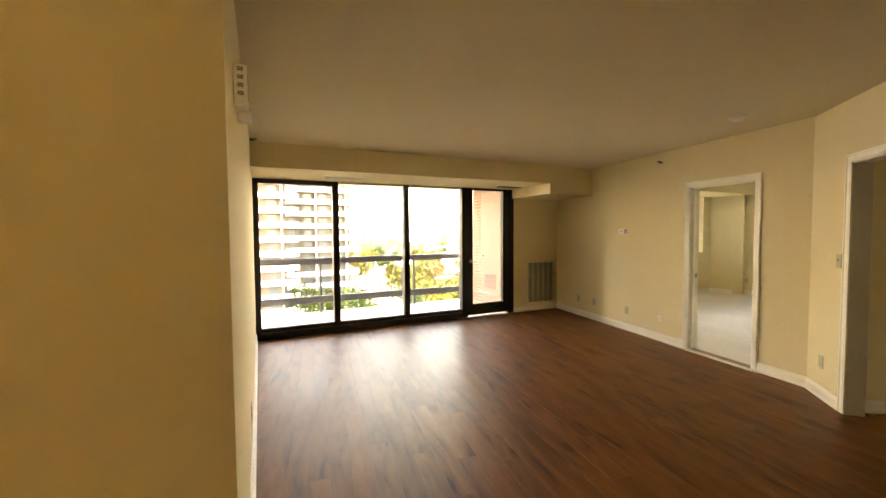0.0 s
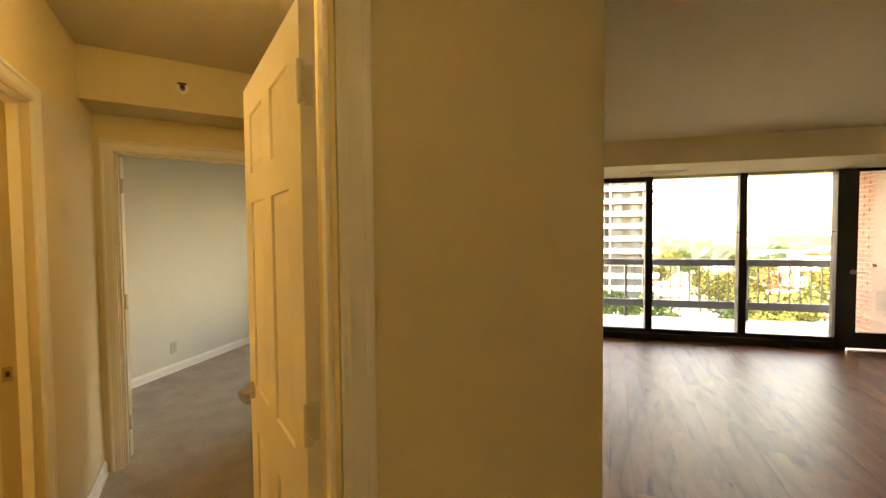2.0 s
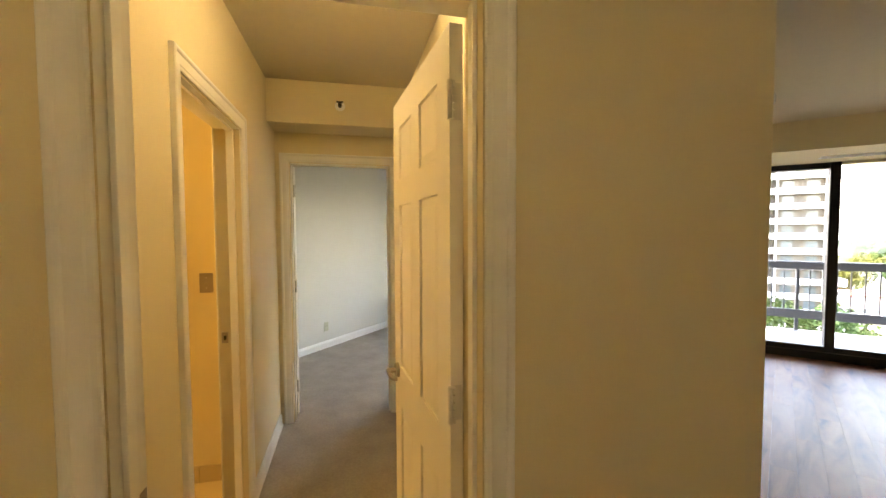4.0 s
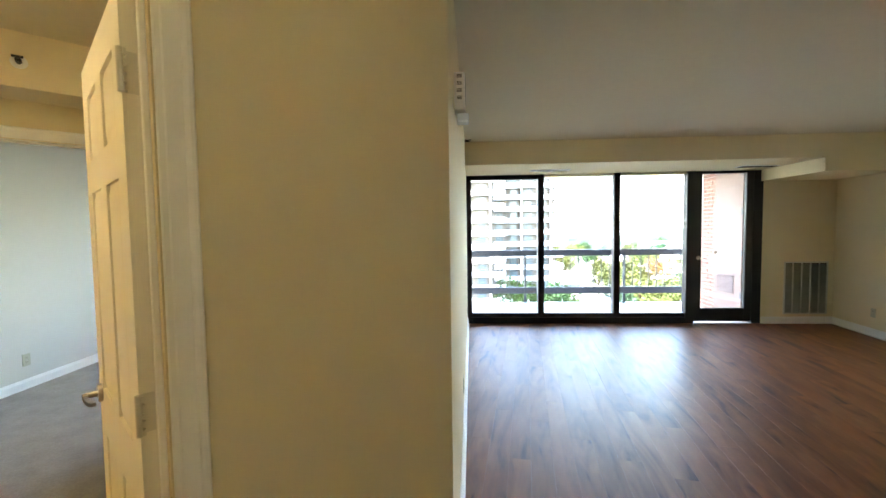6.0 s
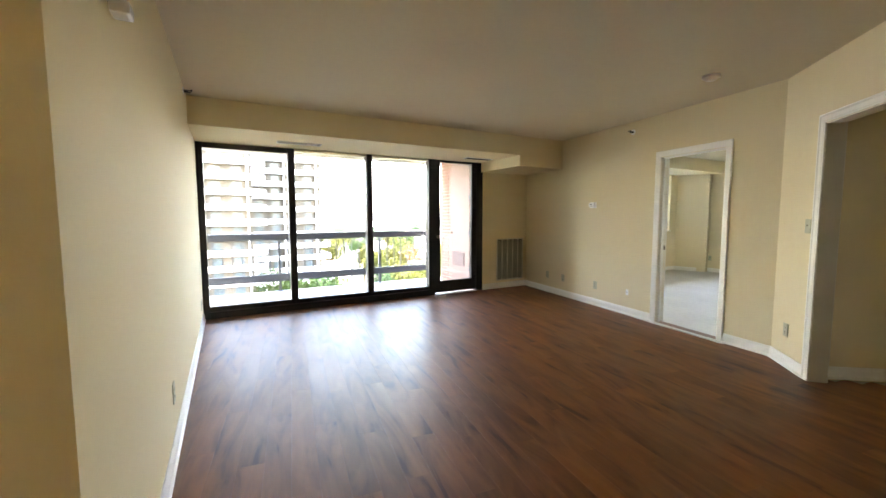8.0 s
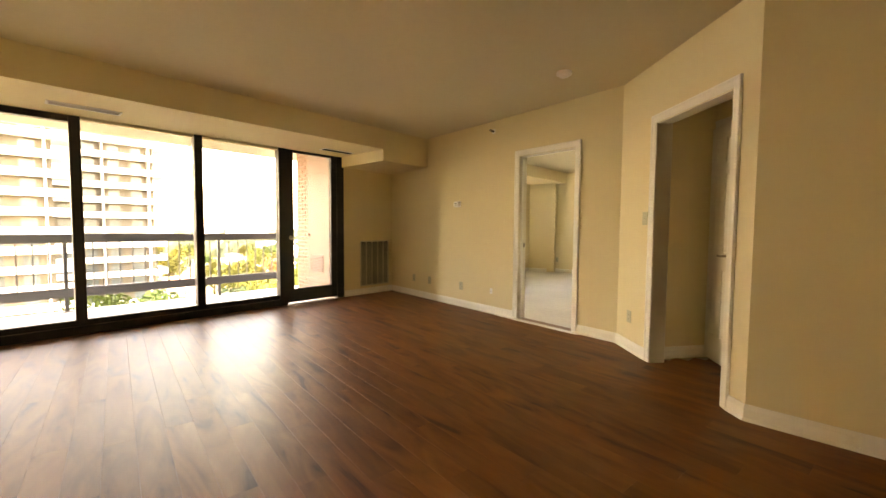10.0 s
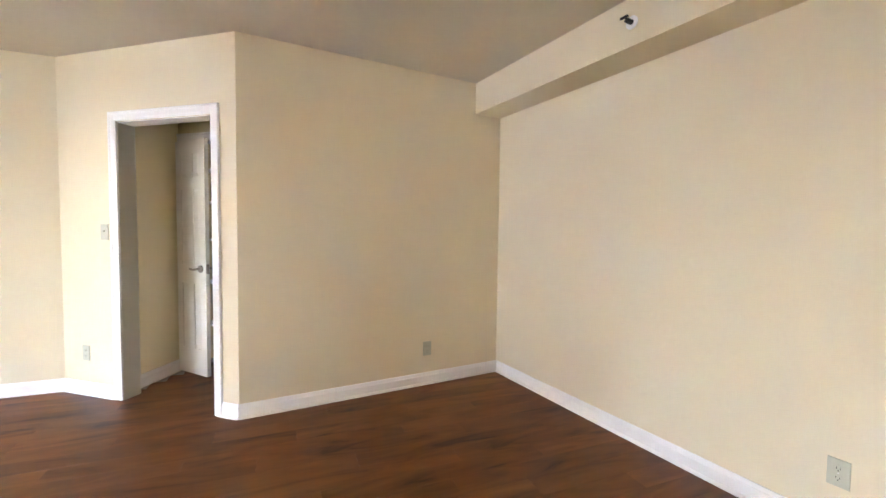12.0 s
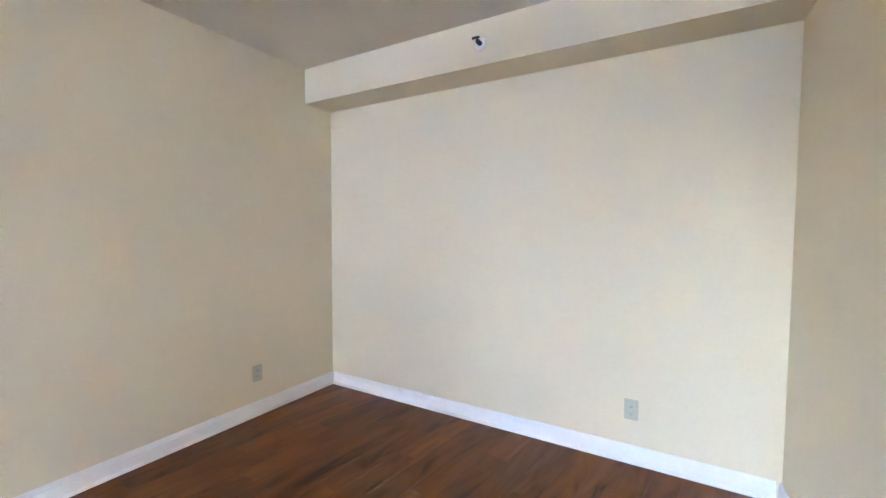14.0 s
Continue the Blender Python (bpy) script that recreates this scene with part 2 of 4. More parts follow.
def skirting(p, q, gaps=(), e0=0.0, e1=0.0):
    SKIRT_N[0] += 1
    h = 0.098 + 0.0007 * (SKIRT_N[0] % 4)
    prof = ((0, 0.0), (-0.024, 0.0), (-0.024, 0.006), (-0.019, 0.016), (-0.015, 0.019), (-0.015, h - 0.026), (-0.012, h - 0.021), (-0.0095, h - 0.01), (-0.006, h), (0, h))
    bm = bmesh.new()
    xs, x = [], -e0
    for a, b in sorted(gaps):
        xs.append((x, a))
        x = b
    xs.append((x, length(p, q) + e1))
    for a, b in xs:
        if b - a < 0.01:
            continue
        va = [bm.verts.new((a, y, z)) for y, z in prof]
        vb = [bm.verts.new((b, y, z)) for y, z in prof]
        fs = [bm.faces.new(va), bm.faces.new(vb[::-1])]
        for i in range(len(prof)):
            j = (i + 1) % len(prof)
            fs.append(bm.faces.new((va[i], vb[i], vb[j], va[j])))
        bmesh.ops.recalc_face_normals(bm, faces=fs)
    return link("baseboard", bm, TRIM, None, frame_m(p, q, 0.001), kind="structure")


CASING = ((0.0, 0.0), (0.0, 0.008), (0.003, 0.0105), (0.012, 0.0115), (0.016, 0.0135), (0.046, 0.0150), (0.050, 0.0185), (0.056, 0.0205), (0.063, 0.0200), (0.066, 0.0170), (0.066, 0.0))


def casing_side(root, w, h, y, sgn):
    """Moulded trim round an opening w wide and h high, mitred at the corners, on the face at y; it stands proud towards sgn."""
    for nm, side in (("side_casing", -1), ("side_casing", 1), ("head_casing", 0)):
        ends = [[], []]
        bm = bmesh.new()
        for u, t in CASING:
            u += 0.004
            yy = y + sgn * t
            if side:
                x = -u if side < 0 else w + u
                pts = ((x, yy, 0.0), (x, yy, h + u))
            else:
                pts = ((-u, yy, h + u), (w + u, yy, h + u))
            for e, p in zip(ends, pts):
                e.append(bm.verts.new(p))
        n = len(CASING)
        fs = [bm.faces.new((ends[0][i], ends[0][(i + 1) % n], ends[1][(i + 1) % n], ends[1][i])) for i in range(n)]
        fs += [bm.faces.new(ends[0]), bm.faces.new(ends[1][::-1])]
        bmesh.ops.recalc_face_normals(bm, faces=fs)
        part(nm, bm, TRIM, root)


def doorway(name, p, q, along, w, thick=0.13, h=2.02, stop=True, label=""):
    root = thing(name, frame_m(p, q) @ Matrix.Translation((along, 0, 0)), label or "white painted door frame with moulded casing set in cream wall", "door frame")
    tagged(root, kind="structure")
    casing_side(root, w, h, -0.0005, -1)
    casing_side(root, w, h, thick + 0.0005, 1)
    part("jamb", B(-0.003, 0.0, 0.0, thick, 0, h, mi=0), TRIM, root)
    part("jamb", B(w, w + 0.003, 0.0, thick, 0, h), TRIM, root)
    part("head_jamb", B(0, w, 0.0, thick, h - 0.003, h), TRIM, root)
    if stop:
        bm = bmesh.new()
        y0 = thick - 0.092
        box(bm, 0, 0.012, y0, y0 + 0.035, 0, h - 0.003, 0.002), box(bm, w - 0.012, w, y0, y0 + 0.035, 0, h - 0.003, 0.002)
        box(bm, 0.012, w - 0.012, y0, y0 + 0.035, h - 0.015, h - 0.003, 0.002)
        part("door_stop", bm, TRIM, root)
    return root


def lever(root, x, z, side, flip=1):
    bm = bmesh.new()
    cyl(bm, 0.030, 0, 0.012 * side, "y", (x, 0.0176 * side, z), 24)
    cyl(bm, 0.010, 0, 0.045 * side, "y", (x, 0.0176 * side, z), 14)
    y = (0.0176 + 0.045) * side
    for i in range(8):
        t = i / 7
        box(bm, -0.0085, 0.0085, -0.007, 0.007, -0.009 + 0.003 * t, 0.009 - 0.003 * t, 0.002, m=Matrix.Translation((x - flip * 0.105 * t * 0.95, y - side * 0.012 * t * t, z - 0.006 * math.sin(t * 3))))
    h = part("lever_handle", bm, NICKEL, root, "satin nickel lever handle")
    for f in h.data.polygons:
        f.use_smooth = False
    return h


def door_leaf(name, hinge, tip, w, label, h=2.01, flip=1, handle=True, cols=2, both=True, hinges=(0.25, 1.06, 1.82), hy=1):
    """A six panel leaf; hinge at the local origin, the leaf runs along local x."""
    root = thing(name, frame_m(hinge, tip), label, "door")
    tagged(root)
    T = 0.0175
    bm = bmesh.new()
    st = 0.105 if w > 0.6 else 0.07
    z0, z1 = 0.018, h
    rows = ((z0 + 0.22, 0.80), (0.955, 1.60), (1.70, z1 - 0.11))
    cw = (w - st * (cols + 1)) / cols
    xs = [st + i * (cw + st) for i in range(cols)]
    box(bm, 0, w, -0.009, 0.009, z0, z1)
    for s in (-1, 1):
        ya, yb = sorted((0.0091 * s, T * s))
        x = 0
        for i in range(cols + 1):
            box(bm, x, x + st, ya, yb, z0, z1)
            x += st + cw
        zz = z0
        for a, b in rows + ((z1, z1),):
            for xx in xs:
                box(bm, xx, xx + cw, ya, yb, zz, a)
            zz = b
        for a, b in rows:
            for xx in xs:
                g = 0.03
                c = [bm.verts.new((px, s * 0.0095, pz)) for px, pz in ((xx + 0.006, a + 0.006), (xx + cw - 0.006, a + 0.006), (xx + cw - 0.006, b - 0.006), (xx + 0.006, b - 0.006))]
                d = [bm.verts.new((px, s * 0.0155, pz)) for px, pz in ((xx + g, a + g), (xx + cw - g, a + g), (xx + cw - g, b - g), (xx + g, b - g))]
                fs = [bm.faces.new(d)] + [bm.faces.new((c[i], c[(i + 1) % 4], d[(i + 1) % 4], d[i])) for i in range(4)]
                for f in fs:
                    f.normal_update()
                    if f.normal.y * s < 0:
                        f.normal_flip()
    part("panelled_leaf", bm, DOORP, root, "white six-panel moulded leaf")
    if handle:
        lever(root, w - 0.06, 0.93, 1, flip)
        if both:
            lever(root, w - 0.06, 0.93, -1, flip)
        part("latch_plate", B(w, w + 0.002, -0.012, 0.012, 0.89, 0.97, 0.0005), NICKEL, root, "nickel latch plate")
    for hz in hinges:
        bm = bmesh.new()
        box(bm, -0.001, 0.0, -0.012, 0.016, hz - 0.045, hz + 0.045)
        cyl(bm, 0.0065, hz - 0.047, hz + 0.047, "z", (-0.011, hy * 0.021, 0), 12)
        for k in range(5):
            box(bm, -0.0195, -0.0025, -0.002 + hy * 0.012, 0.002 + hy * 0.014, hz - 0.045 + k * 0.019, hz - 0.031 + k * 0.019)
        part("hinge", bm, STEEL, root, "painted steel butt hinge")
    return root


def on_wall(p, q, along, z):
    return frame_m(p, q) @ Matrix.Translation((along, 0, z))


def rounded_plate(bm, w, h, t, y=-0.0005):
    return box(bm, -w / 2, w / 2, y - t, y, -h / 2, h / 2, 0.002)


def outlet(m, label="almond duplex outlet on cream wall above white baseboard", mt=None):
    r = thing("outlet", m, label, "outlet", "wall outlets")
    part("plate", rounded_plate(bmesh.new(), 0.072, 0.115, 0.006), mt or ALMOND, r)
    for z in (-0.02, 0.02):
        bm = bmesh.new()
        cyl(bm, 0.0155, -0.0078, -0.0066, "y", (0, 0, z), 20)
        rc = part("receptacle", bm, mt or ALMOND, r)
        bm = bmesh.new()
        box(bm, -0.007, -0.005, -0.0086, -0.0079, z - 0.003, z + 0.006), box(bm, 0.005, 0.007, -0.0086, -0.0079, z - 0.003, z + 0.005)
        cyl(bm, 0.0024, -0.0086, -0.0079, "y", (0, 0, z - 0.009), 10)
        part("socket_slots", bm, DARKM, rc, "dark socket slots")
    bm = bmesh.new()
    cyl(bm, 0.003, -0.0072, -0.0066, "y", (0, 0, 0), 10)
    part("screw", bm, STEEL, r)
    return r


def switch(m, label, gang=1, mt=None):
    r = thing("light_switch", m, label, "switch")
    part("plate", rounded_plate(bmesh.new(), 0.072 + 0.046 * (gang - 1), 0.115, 0.006), mt or ALMOND, r)
    for g in range(gang):
        x = (g - (gang - 1) / 2) * 0.046
        part("toggle", B(-0.005, 0.005, -0.011, 0.0, -0.004, 0.008, 0.001), mt or ALMOND, r, at=Matrix.Translation((x, -0.0066, 0.003)) @ Matrix.Rotation(radians(-22), 4, "X"))
        for z in (-0.03, 0.03):
            bm = bmesh.new()
            cyl(bm, 0.003, -0.0072, -0.0066, "y", (x, 0, z), 10)
            part("screw", bm, STEEL, r)
    return r


def sprinkler(m, label="chrome sidewall sprinkler head with white escutcheon"):
    r = thing("sprinkler", m, label, "sprinkler", "fire sprinklers")
    bm = bmesh.new()
    cyl(bm, 0.034, -0.008, -0.0005, "y", (0, 0, 0), 28)
    part("escutcheon", bm, PLASTIC, r)
    bm = bmesh.new()
    cyl(bm, 0.013, -0.045, -0.008, "y", (0, 0, 0), 16)
    cyl(bm, 0.005, -0.062, -0.045, "y", (0, 0, 0.008), 8), cyl(bm, 0.005, -0.062, -0.045, "y", (0, 0, -0.008), 8)
    part("nozzle", bm, BRONZE, r, "dark metal nozzle")
    part("deflector", B(-0.022, 0.022, -0.075, -0.062, 0.004, 0.014, 0.002), BRONZE, r)
    return r

# ---- plan ----
H = 2.535
R2 = math.sqrt(2)


def SD(s, d):
    """Hall axes: s across, d deep."""
    return ((s - d) / R2, (s + d) / R2)


F0, CB, W1, W2 = SD(-1.15, 1.032), SD(0.891, 1.032), (-0.03, 6.14), (5.30, 6.14)
BD, C1, C2, C3 = (4.67, 1.96), (3.52, 0.82), (3.45, -1.272), (0.472, -1.245)
PE, PF, E1, E2 = (0.457, -0.09), (0.387, -0.09), (0.382, -1.43), (F0[0], -1.43)

# block with the hall door, the living room and the entry
face_len = length(F0, CB)
hall_a0 = 1.15 - 0.612
hall_w = 0.711
wall("wall_hall_door", F0, CB, 0.13, holes=((hall_a0, hall_a0 + hall_w, -0.02, 2.02),))
wall("wall_west", CB, W1, 0.14, e1=0.3)
tw = length(W2, BD)
bd_a = 2.945
bd_w = 0.765
wall("wall_east", W2, BD, 0.13, holes=((bd_a, bd_a + bd_w, -0.02, 2.02),), e0=0.3)
cd_a, cd_w = 0.60, 0.82
wall("wall_closet", BD, C1, 0.12, holes=((cd_a, cd_a + cd_w, -0.02, 2.02),))
wall("wall_alcove_east", C1, C2, 0.13, e1=0.13)
wall("wall_alcove_south", C2, C3, 0.13)
wall("wall_partition", C3, PE, 0.07, e1=0.0)
wall("wall_entry_south", E1, E2, 0.13, e0=0.13, e1=0.13, holes=((0.30, 1.20, -0.02, 2.13),))
wall("wall_entry_west", E2, F0, 0.13, e0=0.0)
# unseen outer shell, added only to keep sky light from leaking in
wall("light_block_west", (-5.0, -2.0), (-5.0, 6.5), 0.2, e0=0.2, e1=0.2)
wall("light_block_south", (11.0, -2.0), (-5.0, -2.0), 0.2, e0=0.2, e1=0.2)
wall("light_block_east", (11.0, 6.5), (11.0, -2.0), 0.2, e0=0.2, e1=0.2)
link("light_block_north", B(9.8, 11.2, 6.301, 6.5, -0.02, 2.56), PAINT, kind="structure")
link("light_block_north", B(-5.2, -4.3, 6.361, 6.5, -0.02, 2.56), PAINT, kind="structure")
# window wall: a pier to the east, a lintel over the glass
bm = bmesh.new()
box(bm, 4.285, 5.6, 6.14, 6.36, -0.02, 2.70)
box(bm, -0.3, 4.285, 6.16, 6.36, 2.251, 2.70)
box(bm, -0.3, -0.03, 6.14, 6.36, -0.02, 2.251)
link("wall_north", bm, PAINT, kind="structure")

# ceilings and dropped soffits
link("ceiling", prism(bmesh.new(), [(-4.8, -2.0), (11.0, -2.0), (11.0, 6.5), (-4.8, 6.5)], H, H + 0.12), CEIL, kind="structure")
bm = bmesh.new()
box(bm, -0.06, 4.249, 5.10, 6.139, 2.252, H + 0.01)
box(bm, 4.249, 5.29, 5.10, 6.139, 2.09, H + 0.01)
link("soffit_window", bm, PAINT, kind="structure")
link("soffit_alcove", B(-0.005, length(C2, C3) + 0.005, -0.262, -0.001, 2.275, H + 0.01), PAINT, None, frame_m(C2, C3), kind="structure")

# floors
link("floor", B(-5.0, 11.0, -2.0, 6.30, -0.20, -0.012), CONC, kind="structure")
hallpoly = [SD(-0.72, 1.10), SD(0.25, 1.10), SD(0.25, 3.50), SD(3.2, 3.50), (-0.24, 6.14), (-4.45, 6.14), (-4.2, 0.85), SD(-0.72, 3.50)]
link("carpet_hall", prism(bmesh.new(), hallpoly, -0.010, 0.010), CARPET, kind="structure")
link("carpet_bedroom", prism(bmesh.new(), [(5.24, 5.98), (4.90, 3.70), (4.79, 3.16), (4.675, 2.40), (4.90, 2.0), (10.5, 1.4), (10.5, 5.98)], -0.010, 0.010), CARPET2, kind="structure")
link("floor_bathroom", prism(bmesh.new(), [SD(-0.74, 1.16), SD(-0.74, 2.80), SD(-2.5, 2.80), SD(-2.5, 1.16)], -0.009, 0.006), TILE, kind="structure")

# hall
HL0, HL1 = SD(-0.72, 1.161), SD(-0.715, 3.45)
wall("wall_hall_west", HL0, HL1, 0.12, holes=((0.535, 1.285, -0.02, 2.02),))
HE0, HE1 = SD(-2.35, 3.45), SD(3.30, 3.45)
wall("wall_hall_end", HE0, HE1, 0.12, holes=((1.735, 2.485, -0.02, 2.02),))
wall("wall_hall_east", SD(0.25, 3.45), SD(0.25, 1.161), 0.10)
link("soffit_hall", B(0, 0.965, 0, 0.30, 2.245, H + 0.01), PAINT, None, frame_m(SD(-0.7195, 3.148), SD(0.2495, 3.148)), kind="structure")
# bathroom
wall("wall_bath_back", SD(-2.5, 2.80), SD(-0.842, 2.80), 0.12, e0=0.12)
wall("wall_bath_side", SD(-2.5, 1.161), SD(-2.5, 2.80), 0.12)
# second bedroom
wall("wall_bedroom2_west", (-4.10, 0.80), (-4.33, 6.14), 0.13, e1=0.2, material=PAINT2)
wall("wall_bedroom2_north", (-4.33, 6.14), (-0.24, 6.14), 0.22, holes=((0.9, 3.4, 0.65, 2.25),), material=PAINT2)
# main bedroom
M1, M2, M3, M4 = (9.90, 6.0), (10.0, 5.55), (10.22, 5.50), (10.32, 1.3)
wall("wall_bedroom_north", (5.45, 6.0), M1, 0.30, e1=0.3, holes=((0.5, 4.17, 0.95, 2.28),))
wall("wall_bedroom_pier", M1, M2, 0.13, e1=0.2)
wall("wall_bedroom_pier_side", M2, M3, 0.13, e1=0.13)
wall("wall_bedroom_east", M3, M4, 0.13, e1=0.13)
wall("wall_bedroom_south", M4, (5.5, 1.3), 0.13)
wall("wall_bedroom_closet", (5.55, 1.3), (4.78, 2.16), 0.08)
link("soffit_bedroom", B(5.25, 10.3, 5.15, 5.999, 2.28, H + 0.01), PAINT, kind="structure")
# vestibule behind the diagonal opening, and its linen closet
VU = Vector((C1[0] - BD[0], C1[1] - BD[1])).normalized()
VN = Vector((-VU.y, VU.x)) if (-VU.y) > 0 else Vector((VU.y, -VU.x))


def VP(a, n):
    return (BD[0] + VU.x * a + VN.x * n, BD[1] + VU.y * a + VN.y * n)


wall("wall_vestibule_west", VP(0.49, 0.121), VP(0.42, 0.64), 0.05)
wall("wall_linen", VP(0.36, 0.64), VP(1.55, 0.64), 0.10, holes=((0.09, 0.69, -0.02, 2.02),))
wall("wall_vestibule_east", VP(1.50, 0.64), VP(1.50, 0.121), 0.05)
wall("wall_linen_back", VP(0.3, 1.25), VP(1.3, 1.25), 0.05)
wall("wall_linen_side", VP(0.40, 0.74), VP(0.40, 1.25), 0.05)
wall("wall_linen_side", VP(1.25, 1.25), VP(1.25, 0.74), 0.05)

# baseboards
skirting(F0, CB, ((hall_a0 - 0.07, hall_a0 + hall_w + 0.07),), e1=0.01)
skirting(CB, W1, e1=-0.024)
skirting((4.29, 6.14), W2, e1=-0.02)
skirting(W2, BD, ((bd_a - 0.07, bd_a + bd_w + 0.07),))
skirting(BD, C1, ((cd_a - 0.07, cd_a + cd_w + 0.07),), e1=0.006)
skirting(C1, C2, e0=0.006)
skirting(C2, C3, e0=-0.024, e1=-0.024)
skirting(C3, PE)
skirting(HL0, HL1, ((0.465, 1.355),), e1=-0.02)
skirting((-4.10, 0.80), (-4.33, 6.14))
skirting((5.45, 6.0), M1), skirting(M1, M2), skirting(M2, M3), skirting(M3, M4)
skirting(VP(0.487, 0.14), VP(0.42, 0.625))
skirting(PF, E1, e0=0)
bm = bmesh.new()
for i in range(8):
    box(bm, i * 0.205, i * 0.205 + 0.202, -0.010, -0.0005, 0.006, 0.106, 0.001)
link("tile_base", bm, TILE, None, frame_m(SD(-2.5, 2.80), SD(-0.842, 2.80)), kind="structure")

# door frames
doorway("door_frame_hall", F0, CB, hall_a0, hall_w)
doorway("door_frame_bathroom", HL0, HL1, 0.535, 0.75, 0.12)
doorway("door_frame_hall_end", HE0, HE1, 1.735, 0.75, 0.12)
doorway("door_frame_bedroom", W2, BD, bd_a, bd_w)
doorway("door_frame_closet", BD, C1, cd_a, cd_w, 0.12, stop=False)
doorway("door_frame_linen", VP(0.36, 0.64), VP(1.55, 0.64), 0.09, 0.60, 0.10, stop=False)
doorway("door_frame_entry", E1, E2, 0.30, 0.90, h=2.13, stop=False)
# strike plates
for nm, m in (("strike_plate", frame_m(F0, CB) @ Matrix.Translation((hall_a0 + 0.001, 0.108, 0.93))), ("strike_plate", frame_m(HL0, HL1) @ Matrix.Translation((0.535 + 0.7465, 0.092, 0.955))), ("strike_plate", frame_m(W2, BD) @ Matrix.Translation((bd_a + 0.001, 0.10, 0.93)))):
    r = thing(nm, m, "small nickel strike plate let into white door jamb", "strike plate")
    part("plate", B(-0.001, 0.001, -0.014, 0.016, -0.028, 0.028, 0.0005), NICKEL, r)
    part("latch_hole", B(-0.0016, 0.0016, -0.006, 0.006, -0.011, 0.011), DARKM, r)

# door leaves
hx = SD(0.080, 1.178)
door_leaf("hall_door", (hx[0], hx[1]), (hx[0] - 0.562, hx[1] + 0.476), 0.715, "white six-panel door with lever handle, open into the carpeted hall", flip=1)
ex = SD(-0.60, 3.60)
door_leaf("bedroom_door", ex, SD(-1.27, 3.87), 0.73, "white six-panel door, fully open beside the end of the hall", flip=1)
bx = on_wall(W2, BD, bd_a + bd_w - 0.02, 0) @ Vector((0, 0.155, 0))
by = bx + Vector((0.62, -0.30, 0))
door_leaf("bedroom_door", (bx.x, bx.y), (by.x, by.y), 0.74, "white six-panel door, open into the main bedroom", flip=1)
lx = VP(0.455, 0.60)
door_leaf("linen_door", lx, VP(0.455 + 0.40, 0.60 - 0.085), 0.40, "narrow white panelled linen closet door, half open", flip=1, cols=2, both=True)
ed = thing("entry_door", frame_m(E1, E2) @ Matrix.Translation((0.30, 0, 0)), "flat pinkish-white door, closed, in the entry", "door")
part("slab", B(0.006, 0.894, 0.012, 0.055, 0.012, 2.122, 0.002), ENTRYP, ed)
lever(ed, 0.83, 0.95, -1, 1)
# linen shelves
r = thing("linen_shelves", frame_m(VP(0.40, 1.25), VP(1.25, 1.25)), "white shelves inside the linen closet", "shelving")
for z in (0.35, 0.75, 1.15, 1.5, 1.8):
    part("shelf", B(0.002, 0.848, -0.40, -0.002, z, z + 0.02, 0.002), TRIM, r)

# thresholds
t1 = link("threshold_bedroom", B(0, bd_w, 0.0, 0.10, 0.0, 0.012, 0.004), WOODSTRIP, None, frame_m(W2, BD) @ Matrix.Translation((bd_a, 0, 0.0005)), kind="structure")

# ---- window wall ----
win = thing("window_1", Matrix.Translation((0, 6.14, 0)), "dark bronze aluminium window wall with three tall panes", "window")
tagged(win, kind="structure")


def bar(parent, x0, x1, z0, z1, y0=0.02, y1=0.10, name="frame_bar", bev=0.004, mt=None):
    return part(name, B(x0, x1, y0, y1, z0, z1, bev), mt or BRONZE, parent)


bar(win, -0.028, 0.045, 0.0, 2.25, 0.0, 0.12, "side_post")
bar(win, 1.045, 1.135, 0.155, 2.25, 0.0, 0.11, "mullion")
bar(win, 2.165, 2.255, 0.155, 2.25, 0.0, 0.11, "mullion")
bar(win, 3.215, 3.33, 0.0, 2.25, -0.002, 0.115, "door_post")
bar(win, 0.045, 3.215, 0.0, 0.09, 0.0, 0.12, "sill_rail")
bar(win, 0.045, 3.215, 0.091, 0.154, 0.022, 0.10, "bottom_rail")
bar(win, 0.045, 1.045, 2.185, 2.25, 0.01, 0.10, "head_rail")
bar(win, 1.135, 3.215, 2.225, 2.25, 0.02, 0.10, "head_rail", 0.003, PAINT)
for a, b in ((0.045, 1.045), (1.135, 2.165), (2.255, 3.215)):
    p = part("pane", B(a, b, 0.058, 0.066, 0.154, 2.226), GLASS, win, "clear glass pane")
    p.visible_shadow = False
for x in (2.15, 3.20):
    bm = bmesh.new()
    box(bm, -0.05, 0.01, -0.028, -0.012, -0.006, 0.006, 0.003, m=Matrix.Translation((x, 0, 1.48)) @ Matrix.Rotation(radians(8), 4, "Y"))
    cyl(bm, 0.008, -0.013, 0.003, "y", (x + 0.02, 0, 1.48), 12)
    part("window_catch", bm, BRONZE, win, "small dark window catch")
gd = thing("balcony_door", Matrix.Translation((3.335, 6.14, 0)), "dark bronze framed glass balcony door, closed", "door")
bar(gd, 0.0, 0.10, 0.03, 2.25, 0.012, 0.062, "stile")
bar(gd, 0.725, 0.82, 0.03, 2.25, 0.012, 0.062, "stile")
bar(gd, 0.10, 0.725, 0.03, 0.225, 0.014, 0.060, "bottom_rail")
bar(gd, 0.10, 0.725, 2.215, 2.25, 0.014, 0.060, "top_rail")
p = part("pane", B(0.10, 0.725, 0.033, 0.040, 0.225, 2.215), GLASS, gd, "clear glass pane")
p.visible_shadow = False
lever(gd, 0.04, 0.98, -1, -1)
